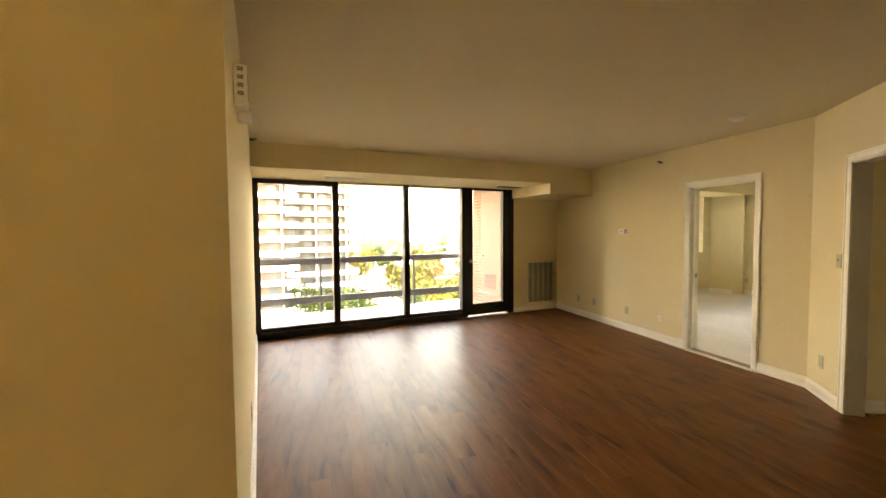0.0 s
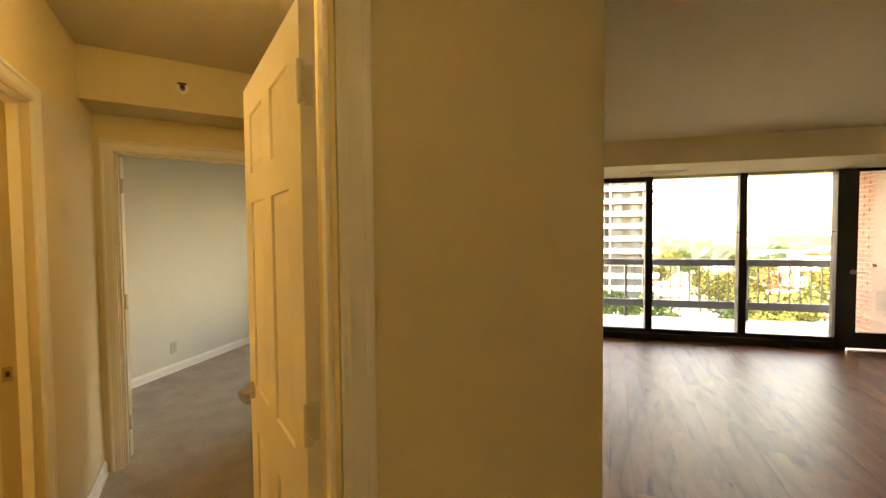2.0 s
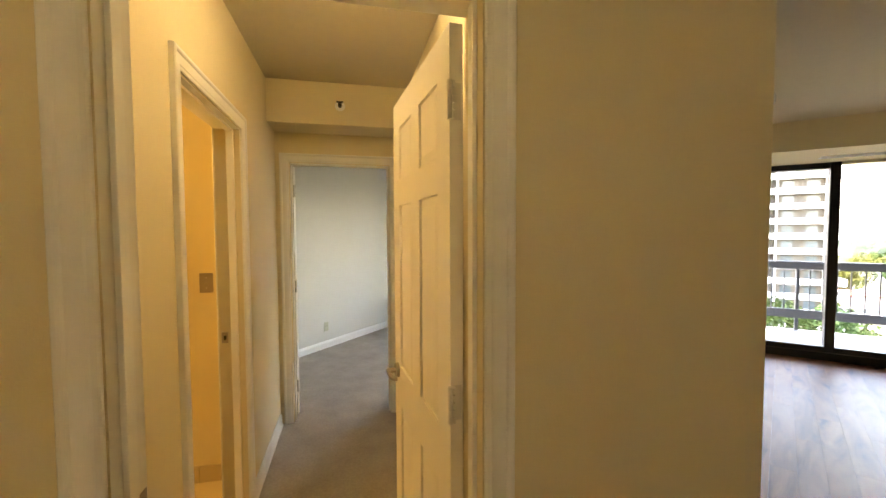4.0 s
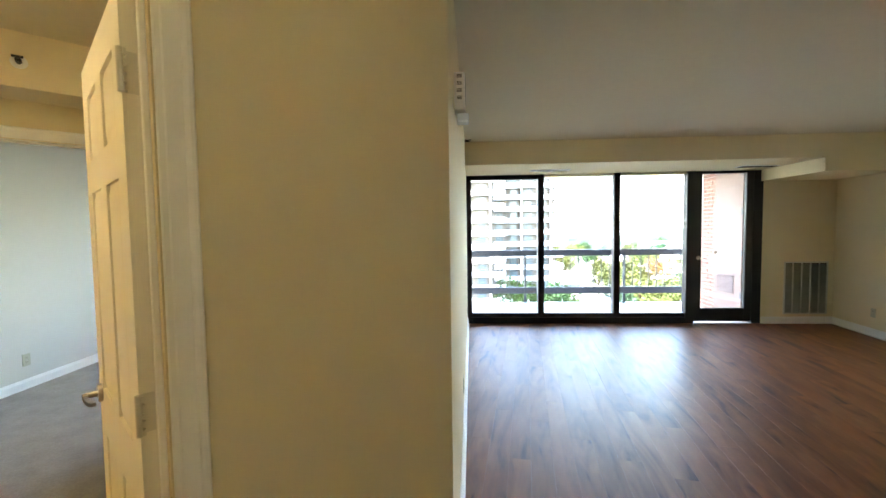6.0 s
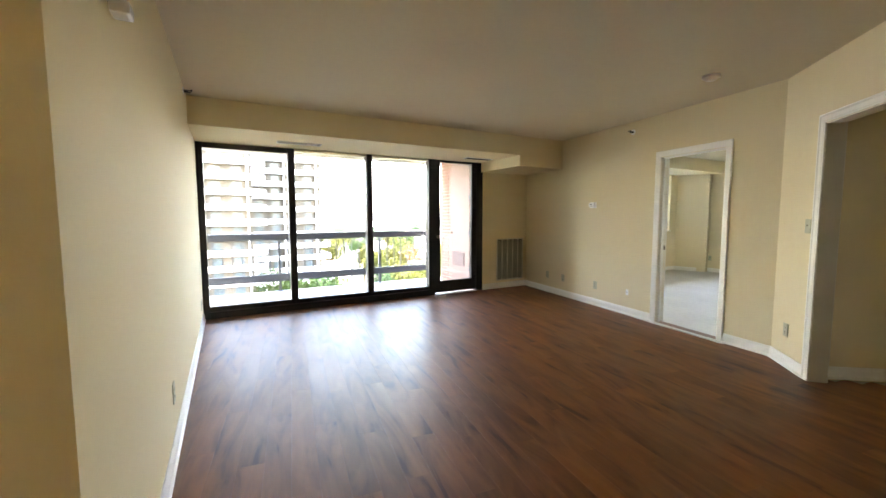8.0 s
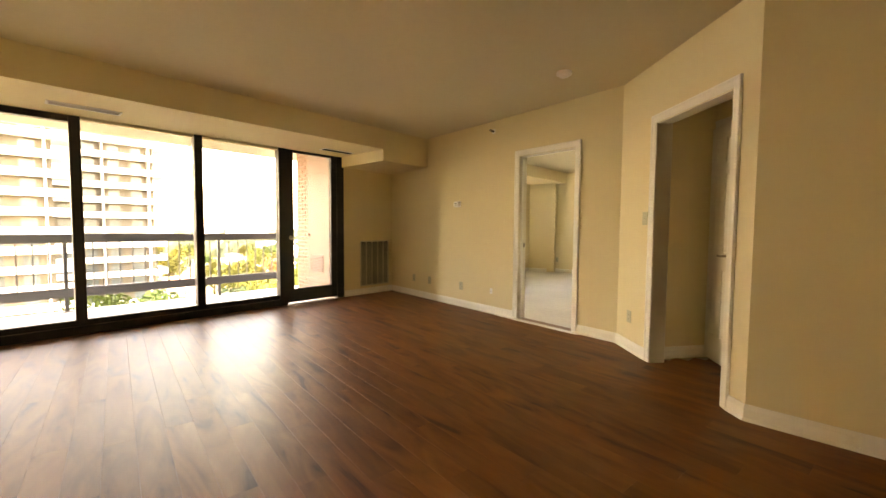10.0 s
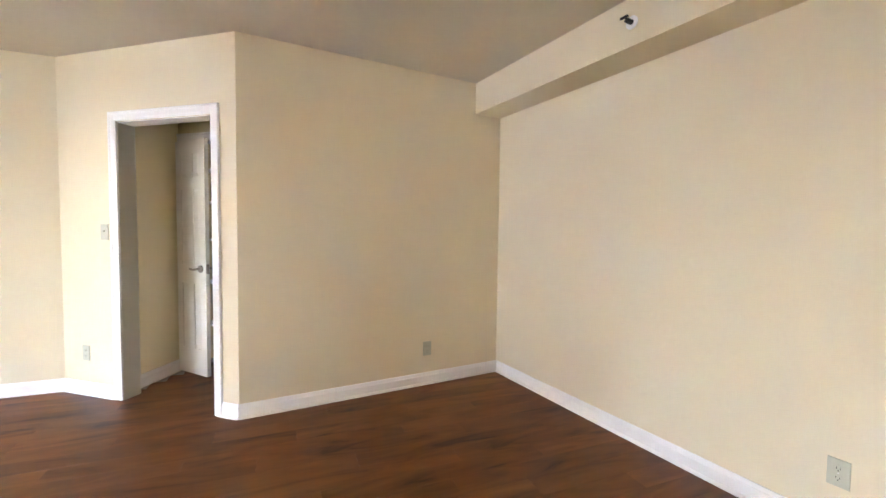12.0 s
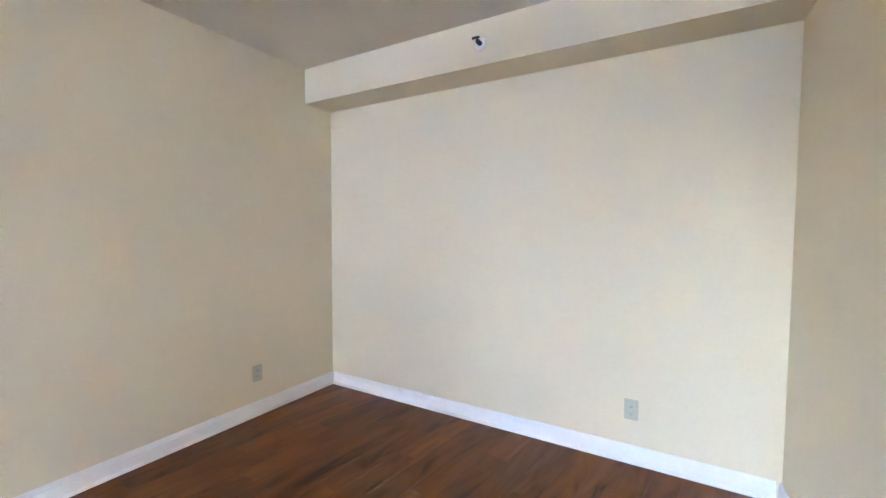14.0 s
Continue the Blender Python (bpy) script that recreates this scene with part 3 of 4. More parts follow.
bar(win, 4.157, 4.284, 0.0, 2.25, -0.002, 0.115, "side_post")
for hz in (0.55, 1.05, 1.52, 2.12):
    bm = bmesh.new()
    cyl(bm, 0.010, hz - 0.05, hz + 0.05, "z", (0.735, 0.005, 0), 10)
    box(bm, 0.715, 0.755, 0.004, 0.0115, hz - 0.045, hz + 0.045)
    part("hinge", bm, BRONZE, gd)
link("threshold_balcony", B(3.34, 4.15, 6.112, 6.138, 0.0, 0.010, 0.003), GRILLE, kind="structure")
# other windows
for x0, x1, y, z0, z1 in ((-3.43, -0.93, 6.16, 0.65, 2.25), (5.95, 9.62, 6.02, 0.95, 2.28)):
    w = thing("window_2", Matrix.Translation((x0, y, z0)), "dark framed bedroom window with pale blind rail", "window")
    tagged(w, kind="structure")
    L, hh = x1 - x0, z1 - z0
    for a, b in ((0, 0.05), (L / 2 - 0.03, L / 2 + 0.03), (L - 0.05, L)):
        bar(w, a, b, 0.0, hh, 0.09, 0.15, "frame_bar")
    for a, b in ((0.05, L / 2 - 0.03), (L / 2 + 0.03, L - 0.05)):
        bar(w, a, b, 0.0, 0.05, 0.09, 0.15, "frame_bar"), bar(w, a, b, hh - 0.05, hh, 0.09, 0.15, "frame_bar")
        p = part("pane", B(a, b, 0.118, 0.124, 0.05, hh - 0.05), GLASS, w, "clear glass pane")
        p.visible_shadow = False
    part("window_sill", B(-0.03, L + 0.03, -0.05, 0.089, 0.0, 0.02, 0.004), TRIM, w)

# ---- balcony ----
link("balcony_slab", B(-2.2, 5.2, 6.361, 8.10, -0.22, -0.04, 0.01), CONC, kind="structure")
bm = B(-2.2, 5.2, 6.361, 8.10, 2.62, 2.84)
box(bm, -2.2, 5.2, 8.02, 8.12, 2.43, 2.619)
link("balcony_slab_above", bm, SOFFIT, kind="structure")
rl = thing("balcony_railing", Matrix.Translation((0, 7.95, -0.04)), "grey steel balcony railing with wide rails and thin balusters", "railing")
part("top_rail", B(-2.2, 4.19, -0.035, 0.035, 0.94, 1.06, 0.008), RAIL, rl)
part("bottom_rail", B(-2.2, 4.19, -0.02, 0.02, 0.20, 0.33, 0.006), RAIL, rl)
for i, x in enumerate((-2.1, -0.79, 1.12, 3.03)):
    bm = B(x - 0.022, x + 0.022, 0.021, 0.06, 0.0, 0.939, 0.004)
    box(bm, x - 0.06, x + 0.06, -0.03, 0.10, 0.0, 0.012, 0.003)
    part("post", bm, RAIL, rl)
x = -2.0
while x < 4.15:
    part("baluster", B(x - 0.008, x + 0.008, -0.008, 0.008, 0.33, 0.94), RAIL, rl)
    x += 0.148
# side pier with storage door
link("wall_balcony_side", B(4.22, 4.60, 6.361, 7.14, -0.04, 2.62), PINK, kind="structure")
pier = link("balcony_brick_pier", B(4.235, 4.60, 7.141, 7.545, -0.04, 2.62), MORTAR, kind="structure")
sd_ = thing("storage_door", Matrix.Translation((4.22, 0, -0.04)), "pinkish painted metal storage door with louvre, closed, beside brick pier", "door")
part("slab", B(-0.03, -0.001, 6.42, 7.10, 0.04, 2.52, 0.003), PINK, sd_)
bm = bmesh.new()
for i in range(11):
    box(bm, -0.012, 0.006, 0.0, 0.40, -0.006, 0.004, m=Matrix.Translation((-0.036, 6.60, 0.42 + i * 0.026)) @ Matrix.Rotation(radians(35), 4, "Y"))
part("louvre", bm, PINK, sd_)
part("louvre_frame", B(-0.033, -0.0305, 6.585, 7.015, 0.395, 0.70), LOUVREP, sd_)
bm = bmesh.new()
cyl(bm, 0.022, -0.075, -0.03, "x", (0, 7.05, 1.04), 16)
part("knob", bm, NICKEL, sd_)
for hz in (0.35, 1.0, 1.65, 2.25):
    part("hinge", B(-0.040, -0.0305, 6.40, 6.45, hz, hz + 0.10, 0.002), RAIL, sd_)

# ---- fittings ----
EA = (W2, BD)
for a, z in ((0.70, 0.30), (1.13, 0.30), (1.885, 0.30)):
    outlet(on_wall(*EA, a, z))
r = thing("cable_plate", on_wall(*EA, 2.49, 0.30), "small white cable plate low on cream wall", "outlet")
part("plate", rounded_plate(bmesh.new(), 0.045, 0.075, 0.004), PLASTIC, r)
bm = bmesh.new()
cyl(bm, 0.005, -0.015, -0.0045, "y", (0, 0, 0), 10)
part("connector", bm, NICKEL, r)
th = thing("thermostat", on_wall(*EA, 1.80, 1.48), "white rectangular thermostat on cream wall", "thermostat")
part("base_plate", rounded_plate(bmesh.new(), 0.135, 0.085, 0.008), PLASTIC, th)
part("body", box(bmesh.new(), -0.055, 0.055, -0.042, -0.0086, -0.030, 0.034, 0.005), PLASTIC, th)
part("display", box(bmesh.new(), -0.032, 0.020, -0.0432, -0.0421, 0.000, 0.018), GRILLE, th, "grey display window")
part("button_row", box(bmesh.new(), -0.03, 0.03, -0.0435, -0.0421, -0.024, -0.017), ALMOND, th)
sprinkler(on_wall(*EA, 2.50, 2.40))
CA = (BD, C1)
switch(on_wall(*CA, 0.455, 1.235), "almond single toggle switch beside the diagonal door frame")
outlet(on_wall(*CA, 0.235, 0.32))
outlet(on_wall(C1, C2, 1.39, 0.30))
outlet(on_wall(C2, C3, 2.31, 0.305))
sprinkler(frame_m(C2, C3) @ Matrix.Translation((1.478, -0.262, 2.398)))
switch(on_wall(C3, PE, 1.055, 1.25), "almond single toggle switch on the partition edge")
outlet(on_wall(CB, W1, 4.38, 0.27))
outlet(on_wall(CB, W1, 1.55, 0.33))
sprinkler(on_wall(CB, W1, 3.35, 2.47))
al = thing("fire_alarm", on_wall(CB, W1, 0.52, 2.035), "white fire alarm horn with slotted grille and strobe on cream wall", "alarm")
part("housing", box(bmesh.new(), -0.06, 0.06, -0.050, -0.0005, -0.045, 0.12, 0.010), PLASTIC, al)
for zz in (0.0, 0.031, 0.062, 0.093):
    bm = bmesh.new()
    for k in range(3):
        box(bm, -0.022, 0.022, -0.0515, -0.0502, zz + k * 0.0055, zz + k * 0.0055 + 0.0028)
    part("speaker_slots", bm, DARKM, al, "dark speaker slots")
    bm = bmesh.new()
    for k in range(3):
        box(bm, -0.0615, -0.0602, -0.036, -0.014, zz + k * 0.0055, zz + k * 0.0055 + 0.0028)
    part("side_slots", bm, DARKM, al, "dark side slots")
part("strobe", box(bmesh.new(), -0.015, 0.062, -0.066, -0.010, -0.085, -0.0455, 0.010), LENS, al, "clear strobe lens")
sm = thing("smoke_detector", Matrix.Translation((3.98, 2.25, H - 0.0005)), "round white smoke detector on the ceiling", "smoke detector")
bm = bmesh.new()
cyl(bm, 0.068, -0.022, 0, "z", (0, 0, 0), 32)
part("base", bm, PLASTIC, sm)
bm = bmesh.new()
cyl(bm, 0.040, -0.042, -0.0225, "z", (0, 0, 0), 32, r2=0.058)
part("cover", bm, PLASTIC, sm)
# tall return grille
rg = thing("return_grille", Matrix.Translation((4.60, 6.14, 0.14)), "tall grey metal return air grille low on cream wall", "vent")
gw, gh = 0.61, 0.77
bm = bmesh.new()
for a in ((0, 0.02, 0, gh), (gw - 0.02, gw, 0, gh), (0.02, gw - 0.02, 0, 0.02), (0.02, gw - 0.02, gh - 0.02, gh)):
    box(bm, a[0], a[1], -0.012, -0.0005, a[2], a[3], 0.001)
part("frame", bm, GRILLEL, rg)
part("backing", B(0.02, gw - 0.02, -0.002, -0.0006, 0.02, gh - 0.02), DARKM, rg, "dark duct backing")
for i in range(1, 5):
    xx = i * gw / 5
    part("divider", B(xx - 0.009, xx + 0.009, -0.0125, -0.003, 0.0202, gh - 0.0202), GRILLEL, rg)
for i in range(5):
    bm = bmesh.new()
    z = 0.03
    while z < gh - 0.03:
        box(bm, i * gw / 5 + 0.0092 + (0.015 if i == 0 else 0), (i + 1) * gw / 5 - 0.0092 - (0.015 if i == 4 else 0), -0.008, 0.006, -0.0008, 0.0008, m=Matrix.Translation((0, -0.006, z)) @ Matrix.Rotation(radians(40), 4, "X"))
        z += 0.0125
    part("louvre_bank", bm, GRILLE, rg)
# ceiling diffusers
for x0, x1, y, slat_mat in ((0.86, 1.40, 5.70, PLASTIC), (3.66, 4.16, 5.74, BRONZE)):
    r = thing("air_diffuser", Matrix.Translation((x0, y, 2.2515)), "slim white slot air diffuser in the soffit", "vent", "soffit diffusers")
    L = x1 - x0
    bm = bmesh.new()
    box(bm, 0, L, -0.075, -0.055, -0.008, 0, 0.001), box(bm, 0, L, 0.055, 0.075, -0.008, 0, 0.001)
    box(bm, 0, 0.02, -0.055, 0.055, -0.008, 0, 0.001), box(bm, L - 0.02, L, -0.055, 0.055, -0.008, 0, 0.001)
    part("frame", bm, PLASTIC, r)
    part("slot_backing", B(0.02, L - 0.02, -0.055, 0.055, -0.002, -0.0005), GRILLE, r)
    for k in range(4):
        part("slat", B(0.02, L - 0.02, -0.012, 0.012, -0.001, 0.001, m=Matrix.Translation((0, -0.040 + k * 0.027, -0.006)) @ Matrix.Rotation(radians(30), 4, "X")), slat_mat, r)
# hall fittings
sp = SD(-0.36, 3.148)
sprinkler(frame_m(SD(-0.72, 3.148), SD(0.25, 3.148)) @ Matrix.Translation((0.49, 0, 2.375)))
m_b2 = ((-4.10, 0.80), (-4.33, 6.14))
outlet(on_wall(*m_b2, 2.74, 0.28), "almond duplex outlet on far bedroom wall")
mm = SD(-1.02, 2.80)
switch(frame_m(SD(-2.5, 2.80), SD(-0.842, 2.80)) @ Matrix.Translation((1.50, 0, 1.20)), "brass-toned double switch and outlet plate on warm bathroom wall", 1, NICKEL)
outlet(on_wall(M3, M4, 0.14, 0.33))
# lamps
LAMPG = glow("warm_dome_glass", (0.98, 0.87, 0.50), 0.46)
LAMPB = glow("bathroom_bulb_glass", (1.0, 0.69, 0.21), 1.9)
def dome_light(at, label):
    r = thing("ceiling_light", Matrix.Translation((*at, H - 0.0005)), label, "ceiling light")
    bm = bmesh.new()
    cyl(bm, 0.075, -0.03, 0, "z", (0, 0, 0), 36)
    part("base", bm, PLASTIC, r)
    bm = bmesh.new()
    bmesh.ops.create_uvsphere(bm, u_segments=28, v_segments=14, radius=0.135)
    for v in bm.verts:
        v.co.z = v.co.z * (0.30 if v.co.z > 0 else 0.5) - 0.0715
    part("dome", bm, LAMPG, r, "glowing frosted dome")


dome_light(SD(-0.15, 1.72), "round white dome ceiling light, lit, in the hall")
# unseen entry lamp, added for the warm light on the hall door wall
dome_light((0.03, -0.5), "round white dome ceiling light, lit, added out of view in the entry")
r = thing("vanity_light", frame_m(SD(-2.5, 2.80), SD(-0.842, 2.80)) @ Matrix.Translation((0.55, 0, 2.0)), "bathroom vanity light bar with warm globes, lit", "wall light")
part("base", box(bmesh.new(), -0.30, 0.30, -0.03, -0.001, -0.05, 0.05, 0.004), NICKEL, r)
for x in (-0.2, 0, 0.2):
    bm = bmesh.new()
    bmesh.ops.create_uvsphere(bm, u_segments=20, v_segments=12, radius=0.055, matrix=Matrix.Translation((x, -0.09, 0)))
    part("globe", bm, LAMPB, r, "glowing warm globe")

# ---- outside ----
GZ = -26.0
link("ground", B(-4500, 4500, -4500, 4800, GZ - 1, GZ), GROUNDM, kind="structure")
bm = bmesh.new()
for x0, x1, y0, y1 in ((-60, 90, 38, 50), (28, 38, 50, 420), (-200, 260, 150, 160), (-300, 500, 300, 312)):
    box(bm, x0, x1, y0, y1, GZ, GZ + 0.05 + 0.01 * (x1 % 7))
link("road", bm, ROADM, kind="structure")
bm = bmesh.new()
N = 90
prev = None
for i in range(N + 1):
    a = radians(-80 + 160 * i / N)
    h = 18 + 26 * noise.noise(Vector((i * 0.21, 0, 0))) + 16 * noise.noise(Vector((i * 0.7, 5, 0)))
    c = [bm.verts.new((math.sin(a) * r, math.cos(a) * r, z)) for r, z in ((2400, GZ), (3300, GZ + 26 + h), (4200, GZ))]
    if prev:
        for k in range(2):
            bm.faces.new((prev[k], c[k], c[k + 1], prev[k + 1]))
    prev = c
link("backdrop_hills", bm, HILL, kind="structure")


def tower(name, x0, x1, y, floors, label, zb=GZ, st=2.85, round_r=True, depth=14):
    r = thing(name, Matrix.Translation((0, y, zb)), label, "building")
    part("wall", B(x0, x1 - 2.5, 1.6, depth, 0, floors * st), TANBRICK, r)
    rad = 2.4
    outline = [(x0, 1.6), (x0, 0.0)] + [(x1 - rad + rad * math.sin(t), rad - rad * math.cos(t)) for t in [radians(a) for a in range(0, 91, 15)]] + [(x1, depth * 0.5), (x1 - 2.5, depth * 0.5), (x1 - 2.5, 1.6)]
    inner = [(x0 + 0.15, 1.6), (x0 + 0.15, 0.12)] + [(x1 - rad + (rad - 0.12) * math.sin(t), rad - (rad - 0.12) * math.cos(t)) for t in [radians(a) for a in range(0, 91, 15)]] + [(x1 - 0.12, depth * 0.5 - 0.1)]
    slab = None
    W = 1.7
    n = int((x1 - 3 - x0) / 3.6)
    for f in range(floors):
        if slab is None:
            bm = bmesh.new()
            prism(bm, outline, 0, 0.22)
            for i in range(len(inner) - 1):
                (ax, ay), (bx_, by_) = outline[i], outline[i + 1]
                (cx, cy), (dx, dy) = inner[i + 1], inner[i]
                if i == 0:
                    continue
                prism(bm, [(ax, ay), (bx_, by_), (cx, cy), (dx, dy)], 0.22, 1.12)
            slab = part("balcony", bm, FACADE, r, "white solid balcony band")
            win_bm = B(-W / 2, W / 2, -0.03, 0.05, 0.25, 2.45)
            wob = part("window", win_bm, WINDARK, r, "dark balcony glazing")
            dv = part("divider", B(-0.12, 0.12, -1.35, 0.0, 0.22, 2.85 - 0.001), FACADE, r)
            slab.location.z = 0
            wob.location, dv.location = (x0 + 2.2, 1.6, 0), (x0 + 4.0, 1.6, 0)
        else:
            o = slab.copy()
            scene.collection.objects.link(o)
            o.location.z = f * st
        for k in range(n):
            if f == 0 and k == 0:
                continue
            o = wob.copy()
            scene.collection.objects.link(o)
            o.location = (x0 + 2.2 + k * 3.6, 1.6, f * st)
            if k % 2 == 0:
                o = dv.copy()
                scene.collection.objects.link(o)
                o.location = (x0 + 4.0 + k * 3.6, 1.6, f * st)
    part("roof", B(x0 - 0.1, x1 - 2.4, 1.5, depth + 0.1, floors * st, floors * st + 1.0), FACADE, r)
    return r


tower("apartment_tower", -42, 8.5, 84, 19, "high white apartment tower with curved solid balconies and tan brick walls")
tower("apartment_tower", 2.5, 24.4, 99, 19, "rear wing of the white apartment tower with round-ended balconies", depth=18)

# distant buildings
rng = random.Random(4)


def block(x, y, w, d, h, label, roofm=None, wallm=None):
    r = thing("city_building", Matrix.Translation((x, y, GZ)) @ Matrix.Rotation(radians(rng.uniform(-20, 20)), 4, "Z"), label, "building", "distant buildings")
    part("wall", B(-w / 2, w / 2, 0, d, 0, h), wallm or FACADE, r)
    part("roof", B(-w / 2 - 0.3, w / 2 + 0.3, -0.3, d + 0.3, h, h + 0.6), roofm or CONC, r)
    fl = max(1, int(h / 3.2))
    for f in range(fl):
        part("window_row", B(-w / 2 + 0.8, w / 2 - 0.8, -0.06, -0.002, f * 3.2 + 1.0, f * 3.2 + 2.3), WINDARK, r)


for i in range(46):
    y = 190 + 1100 * (i / 46) ** 1.3 + rng.uniform(-20, 20)
    b = radians(rng.uniform(-6, 44))
    w, h = rng.uniform(16, 46), rng.uniform(5, 15) + (y > 500) * rng.uniform(0, 14)
    block(y * math.tan(b), y, w, rng.uniform(12, 24), h, rng.choice(("low white office block among trees", "pale flat-roofed building beyond the trees")))
for x, y in ((64, 118), (96, 150), (40, 176), (150, 200)):
    block(x, y, 22, 14, 6, "low house with red-brown roof between autumn trees", REDROOF)

# trees
def crown_mesh(seed, r, squash, leaves=1500, leaf=1.0):
    g = random.Random(seed)
    lobes = [(Vector((g.gauss(0, 0.45), g.gauss(0, 0.45), g.uniform(-0.35, 0.6))), g.uniform(0.35, 0.62)) for _ in range(9)]
    vs, fs = [], []
    for _ in range(leaves):
        c, rr = g.choice(lobes)
        d = Vector((g.gauss(0, 1), g.gauss(0, 1), g.gauss(0, 1))).normalized() * rr * g.uniform(0.75, 1.08)
        p = (c + d) * r
        p.z *= squash
        s = g.uniform(0.16, 0.34) * leaf * r / 4
        a = Vector((g.gauss(0, 1), g.gauss(0, 1), g.gauss(0, 1))).normalized()
        b = a.orthogonal().normalized()
        k = len(vs)
        vs += [p + a * s, p + b * s, p - a * s, p - b * s]
        fs.append((k, k + 1, k + 2, k + 3))
    me = bpy.data.meshes.new("crown")
    me.from_pydata(vs, [], fs)
    return me


CROWNS = [crown_mesh(i, 4.6, 0.95 + 0.1 * i) for i in range(4)]
TALL = crown_mesh(9, 4.6, 1.45, 7000, 0.5)
for me in CROWNS + [TALL]:
    me.materials.append(LEAF)
CROWNSY = [me.copy() for me in CROWNS]
for me in CROWNSY:
    me.materials.clear()
    me.materials.append(LEAFY)


def trunk_mesh():
    bm = bmesh.new()
    cyl(bm, 0.42, 0, 6.5, "z", seg=9, r2=0.2)
    for i in range(6):
        a = i * 1.05
        m = Matrix.Translation((0, 0, 4.2 + 0.4 * i)) @ Matrix.Rotation(a, 4, "Z") @ Matrix.Rotation(radians(48), 4, "Y")
        bmesh.ops.create_cone(bm, cap_ends=True, segments=6, radius1=0.14, radius2=0.05, depth=3.2, matrix=m @ Matrix.Translation((0, 0, 1.6)))
    me = bpy.data.meshes.new("trunk")
    bm.to_mesh(me)
    bm.free()
    me.materials.append(BARK)
    return me


TRUNK = trunk_mesh()
def plant(x, y, s, aut, i, crown=None):
    kd = "green leafy tree" if not aut else "autumn yellow and orange tree"
    r = thing("tree", Matrix.Translation((x, y, GZ)) @ Matrix.Rotation(rng.uniform(0, 6), 4, "Z") @ Matrix.Scale(s, 4), kd + " on the ground below the balcony", "tree", "trees below")
    t = new("trunk", TRUNK)
    t.parent = r
    c = new("crown", crown or (CROWNSY if aut else CROWNS)[i % 4])
    c.location = (0, 0, 8.0)
    c.parent = r


for i in range(190):
    y = 52 + 330 * (i / 190) ** 1.25 + rng.uniform(-5, 5)
    b = radians(rng.uniform(-16, 46))
    x = y * math.tan(b)
    if x < 21 and y > 78 and y < 116:
        continue
    if 27 < x < 39:
        continue
    s = rng.uniform(0.75, 1.25)
    if y < 75:
        s *= 0.85
    aut = rng.random() < min(0.9, max(0.12, (x / y) * 1.6))
    plant(x, y, s, aut, i)
for x, y, s in ((10.2, 66, 1.4), (13.4, 70, 1.3), (5.0, 60, 0.95)):
    plant(x, y, s, False, 1, TALL)
# far woods
vs, fs = [], []
for _ in range(9000):
    y = rng.uniform(360, 1900)
    b = radians(rng.uniform(-25, 50))
    s = rng.uniform(3, 8)
    p = Vector((y * math.tan(b), y, GZ + rng.uniform(3, 12)))
    k = len(vs)
    vs += [p + Vector((-s, 0, -s * 0.8)), p + Vector((s, 0, -s * 0.8)), p + Vector((s * 0.5, rng.uniform(-2, 2), s * 0.7)), p + Vector((-s * 0.6, rng.uniform(-2, 2), s * 0.6))]
    fs.append((k, k + 1, k + 2, k + 3))
me = bpy.data.meshes.new("far_woods")
me.from_pydata(vs, [], fs)
me.materials.append(FARW)
tagged(new("far_woods", me), "far woods between the buildings", "trees", kind="stuff")

# ---- brick facing of the balcony pier ----
pier_ob = bpy.data.objects["balcony_brick_pier"]
bmesh_brick = box(bmesh.new(), -0.012, 0.0, 0.0, 0.193, 0.0, 0.056, 0.003)
me_brick = bpy.data.meshes.new("brick")
bmesh_brick.to_mesh(me_brick)
bmesh_brick.free()
bmesh_half = box(bmesh.new(), -0.012, 0.0, 0.0, 0.092, 0.0, 0.056, 0.003)
me_half = bpy.data.meshes.new("brick_half")
bmesh_half.to_mesh(me_half)
bmesh_half.free()
for me in (me_brick, me_half):
    me.materials.append(BRICK)
for r_ in range(40):
    z = -0.035 + r_ * 0.0665
    if z > 2.55:
        break
    ys = ((7.143, me_brick), (7.346, me_brick)) if r_ % 2 == 0 else ((7.143, me_half), (7.245, me_brick), (7.448, me_half))
    for y, me in ys:
        o = new("brick", me)
        o.parent = pier_ob
        o.matrix_basis = Matrix.Translation((4.2348 - rng.uniform(0, 0.002), y, z))

# ---- plank floor ----
floor_ob = bpy.data.objects["floor"]
POLY = [F0, CB, W1, W2, BD, VP(0.55, 0.12), VP(0.55, 1.2), VP(1.5, 1.2), VP(1.5, 0.12), C1, C2, C3, PE, PF, E1, E2]
TH = math.atan2(-(W2[0] - BD[0]), W2[1] - BD[1])
ct, sn = math.cos(TH), math.sin(TH)


def to_l(p):
    return (ct * p[0] + sn * p[1], -sn * p[0] + ct * p[1])


LP = [to_l(p) for p in POLY]


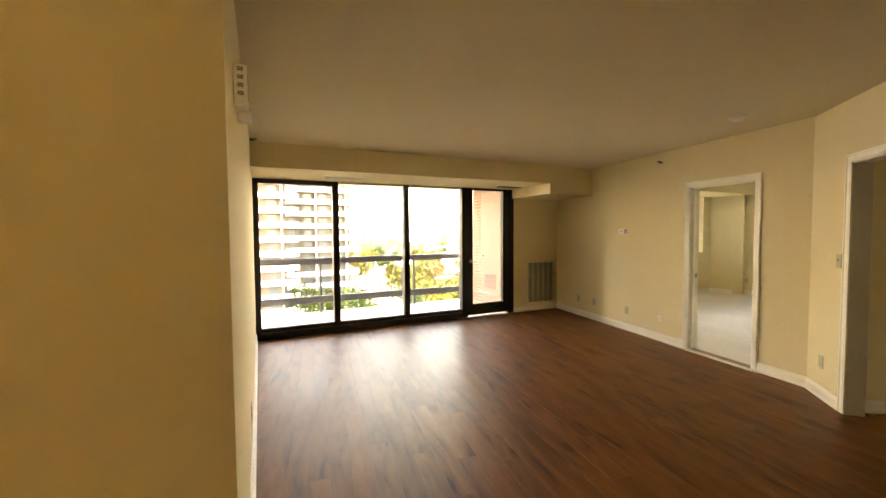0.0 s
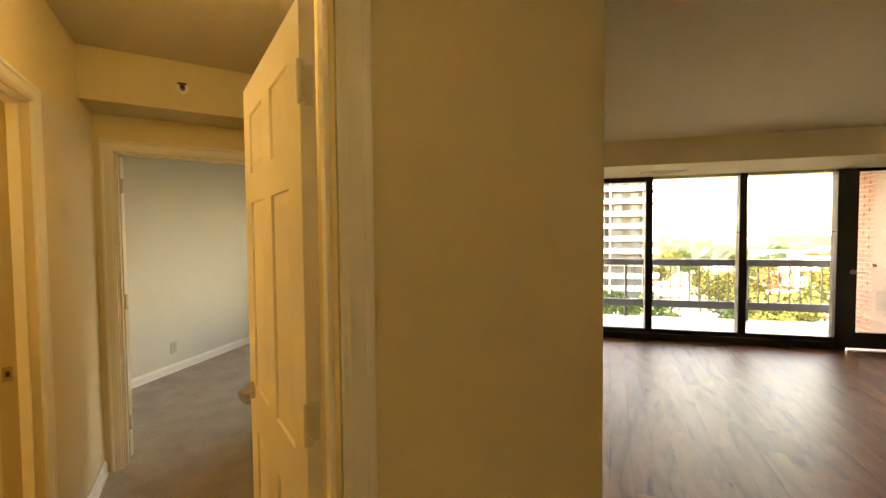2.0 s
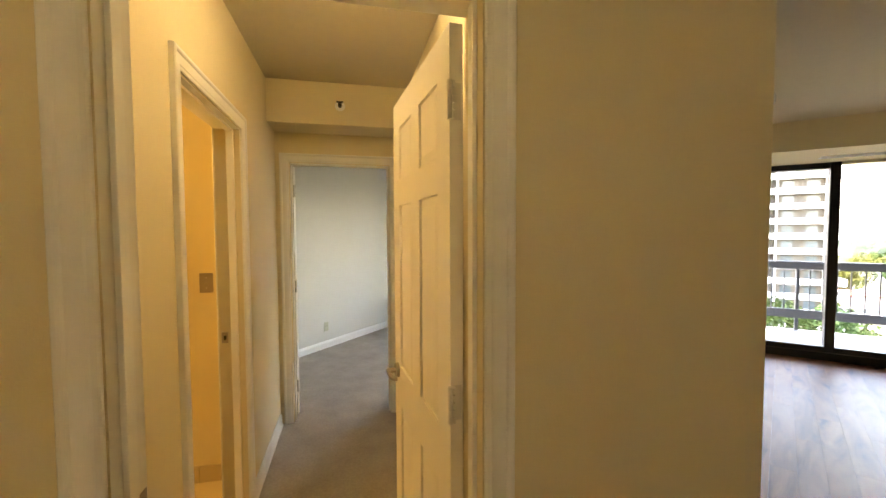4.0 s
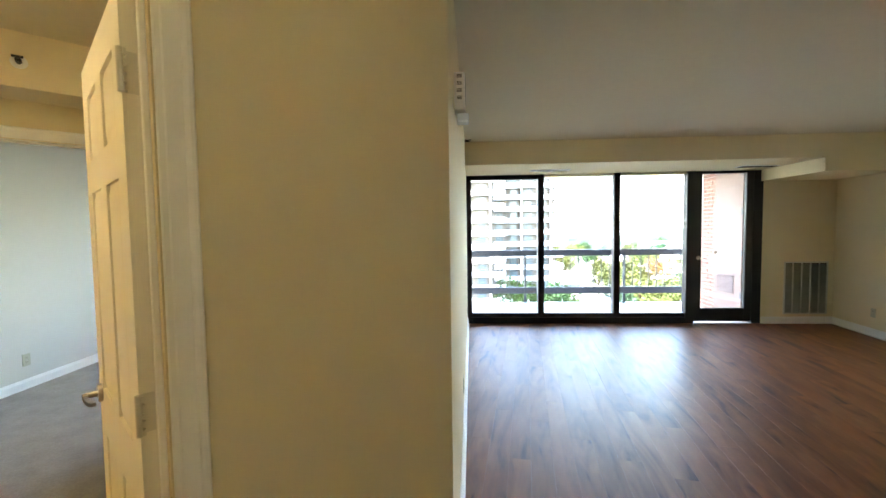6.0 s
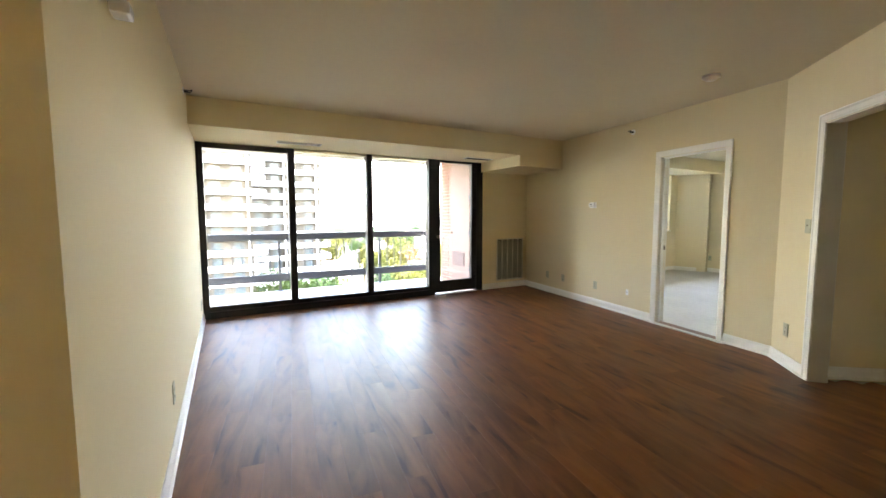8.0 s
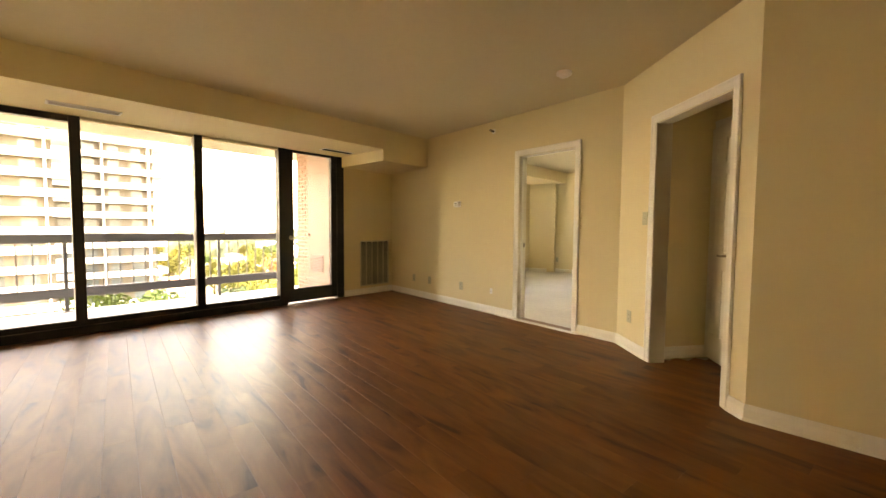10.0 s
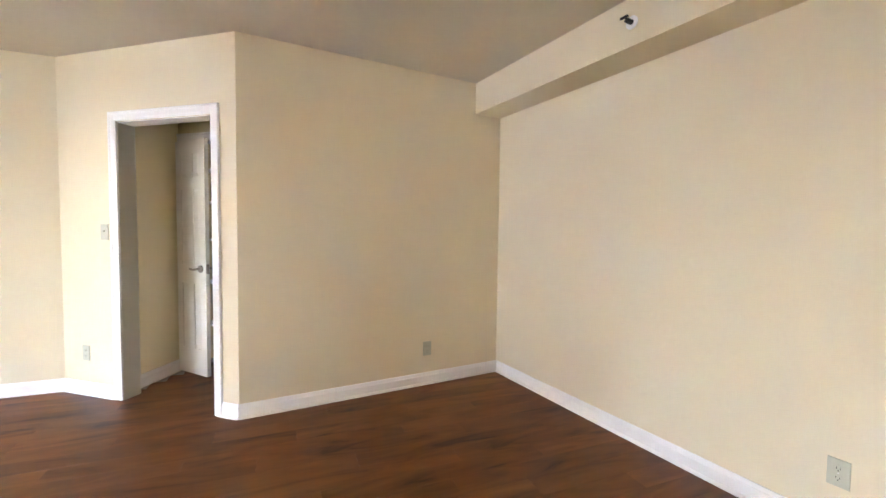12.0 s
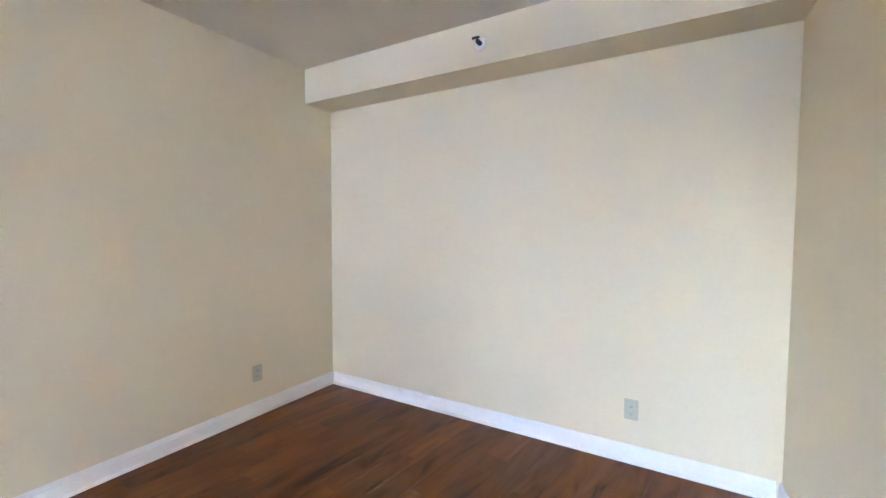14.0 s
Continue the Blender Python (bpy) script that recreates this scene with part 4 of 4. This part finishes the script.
def spans(x):
    ys = []
    for i in range(len(LP)):
        (ax, ay), (bx_, by_) = LP[i], LP[(i + 1) % len(LP)]
        if (ax <= x) != (bx_ <= x):
            ys.append(ay + (x - ax) / (bx_ - ax) * (by_ - ay))
    ys.sort()
    return list(zip(ys[::2], ys[1::2]))


PW = 0.135
cache = {}


def plank(L):
    key = round(L, 2)
    if key not in cache:
        bm = bmesh.new()
        w, c = PW / 2 - 0.0002, 0.0003
        lo = [(-w, -0.0), (w, 0.0)]
        L_ = key
        v = [bm.verts.new(p) for p in ((-w, 0.0002, -0.011), (w, 0.0002, -0.011), (w, L_, -0.011), (-w, L_, -0.011), (-w, 0.0002, -c), (w, 0.0002, -c), (w, L_, -c), (-w, L_, -c),
                                       (-w + c, 0.0002 + c, 0), (w - c, 0.0002 + c, 0), (w - c, L_ - c, 0), (-w + c, L_ - c, 0))]
        for f in ((0, 1, 5, 4), (1, 2, 6, 5), (2, 3, 7, 6), (3, 0, 4, 7), (4, 5, 9, 8), (5, 6, 10, 9), (6, 7, 11, 10), (7, 4, 8, 11), (8, 9, 10, 11)):
            bm.faces.new([v[i] for i in f])
        me = bpy.data.meshes.new("plank")
        bm.to_mesh(me)
        bm.free()
        me.materials.append(WOOD)
        cache[key] = me
    return cache[key]


rot = Matrix.Rotation(TH, 4, "Z")
xs = [p[0] for p in LP]
x = min(xs) + PW / 2
row = 0
while x - PW / 2 < max(xs):
    parts = []
    for q in (x - PW * 0.48, x, x + PW * 0.48):
        parts += spans(q)
    parts.sort()
    merged = []
    for a, b in parts:
        if merged and a <= merged[-1][1]:
            merged[-1][1] = max(b, merged[-1][1])
        else:
            merged.append([a, b])
    for a, b in merged:
        y = a
        first = (0.35, 0.85, 1.2, 0.6, 1.05)[row % 5]
        while y < b - 0.004:
            L = min(first, b - y)
            if 0 < b - y - L < 0.1:
                L = b - y
            L = max(0.02, round(L, 2))
            o = new("plank", plank(L))
            o.parent = floor_ob
            o.matrix_basis = rot @ Matrix.Translation((x, y, 0))
            y += L
            first = 1.22
    row += 1
    x += PW
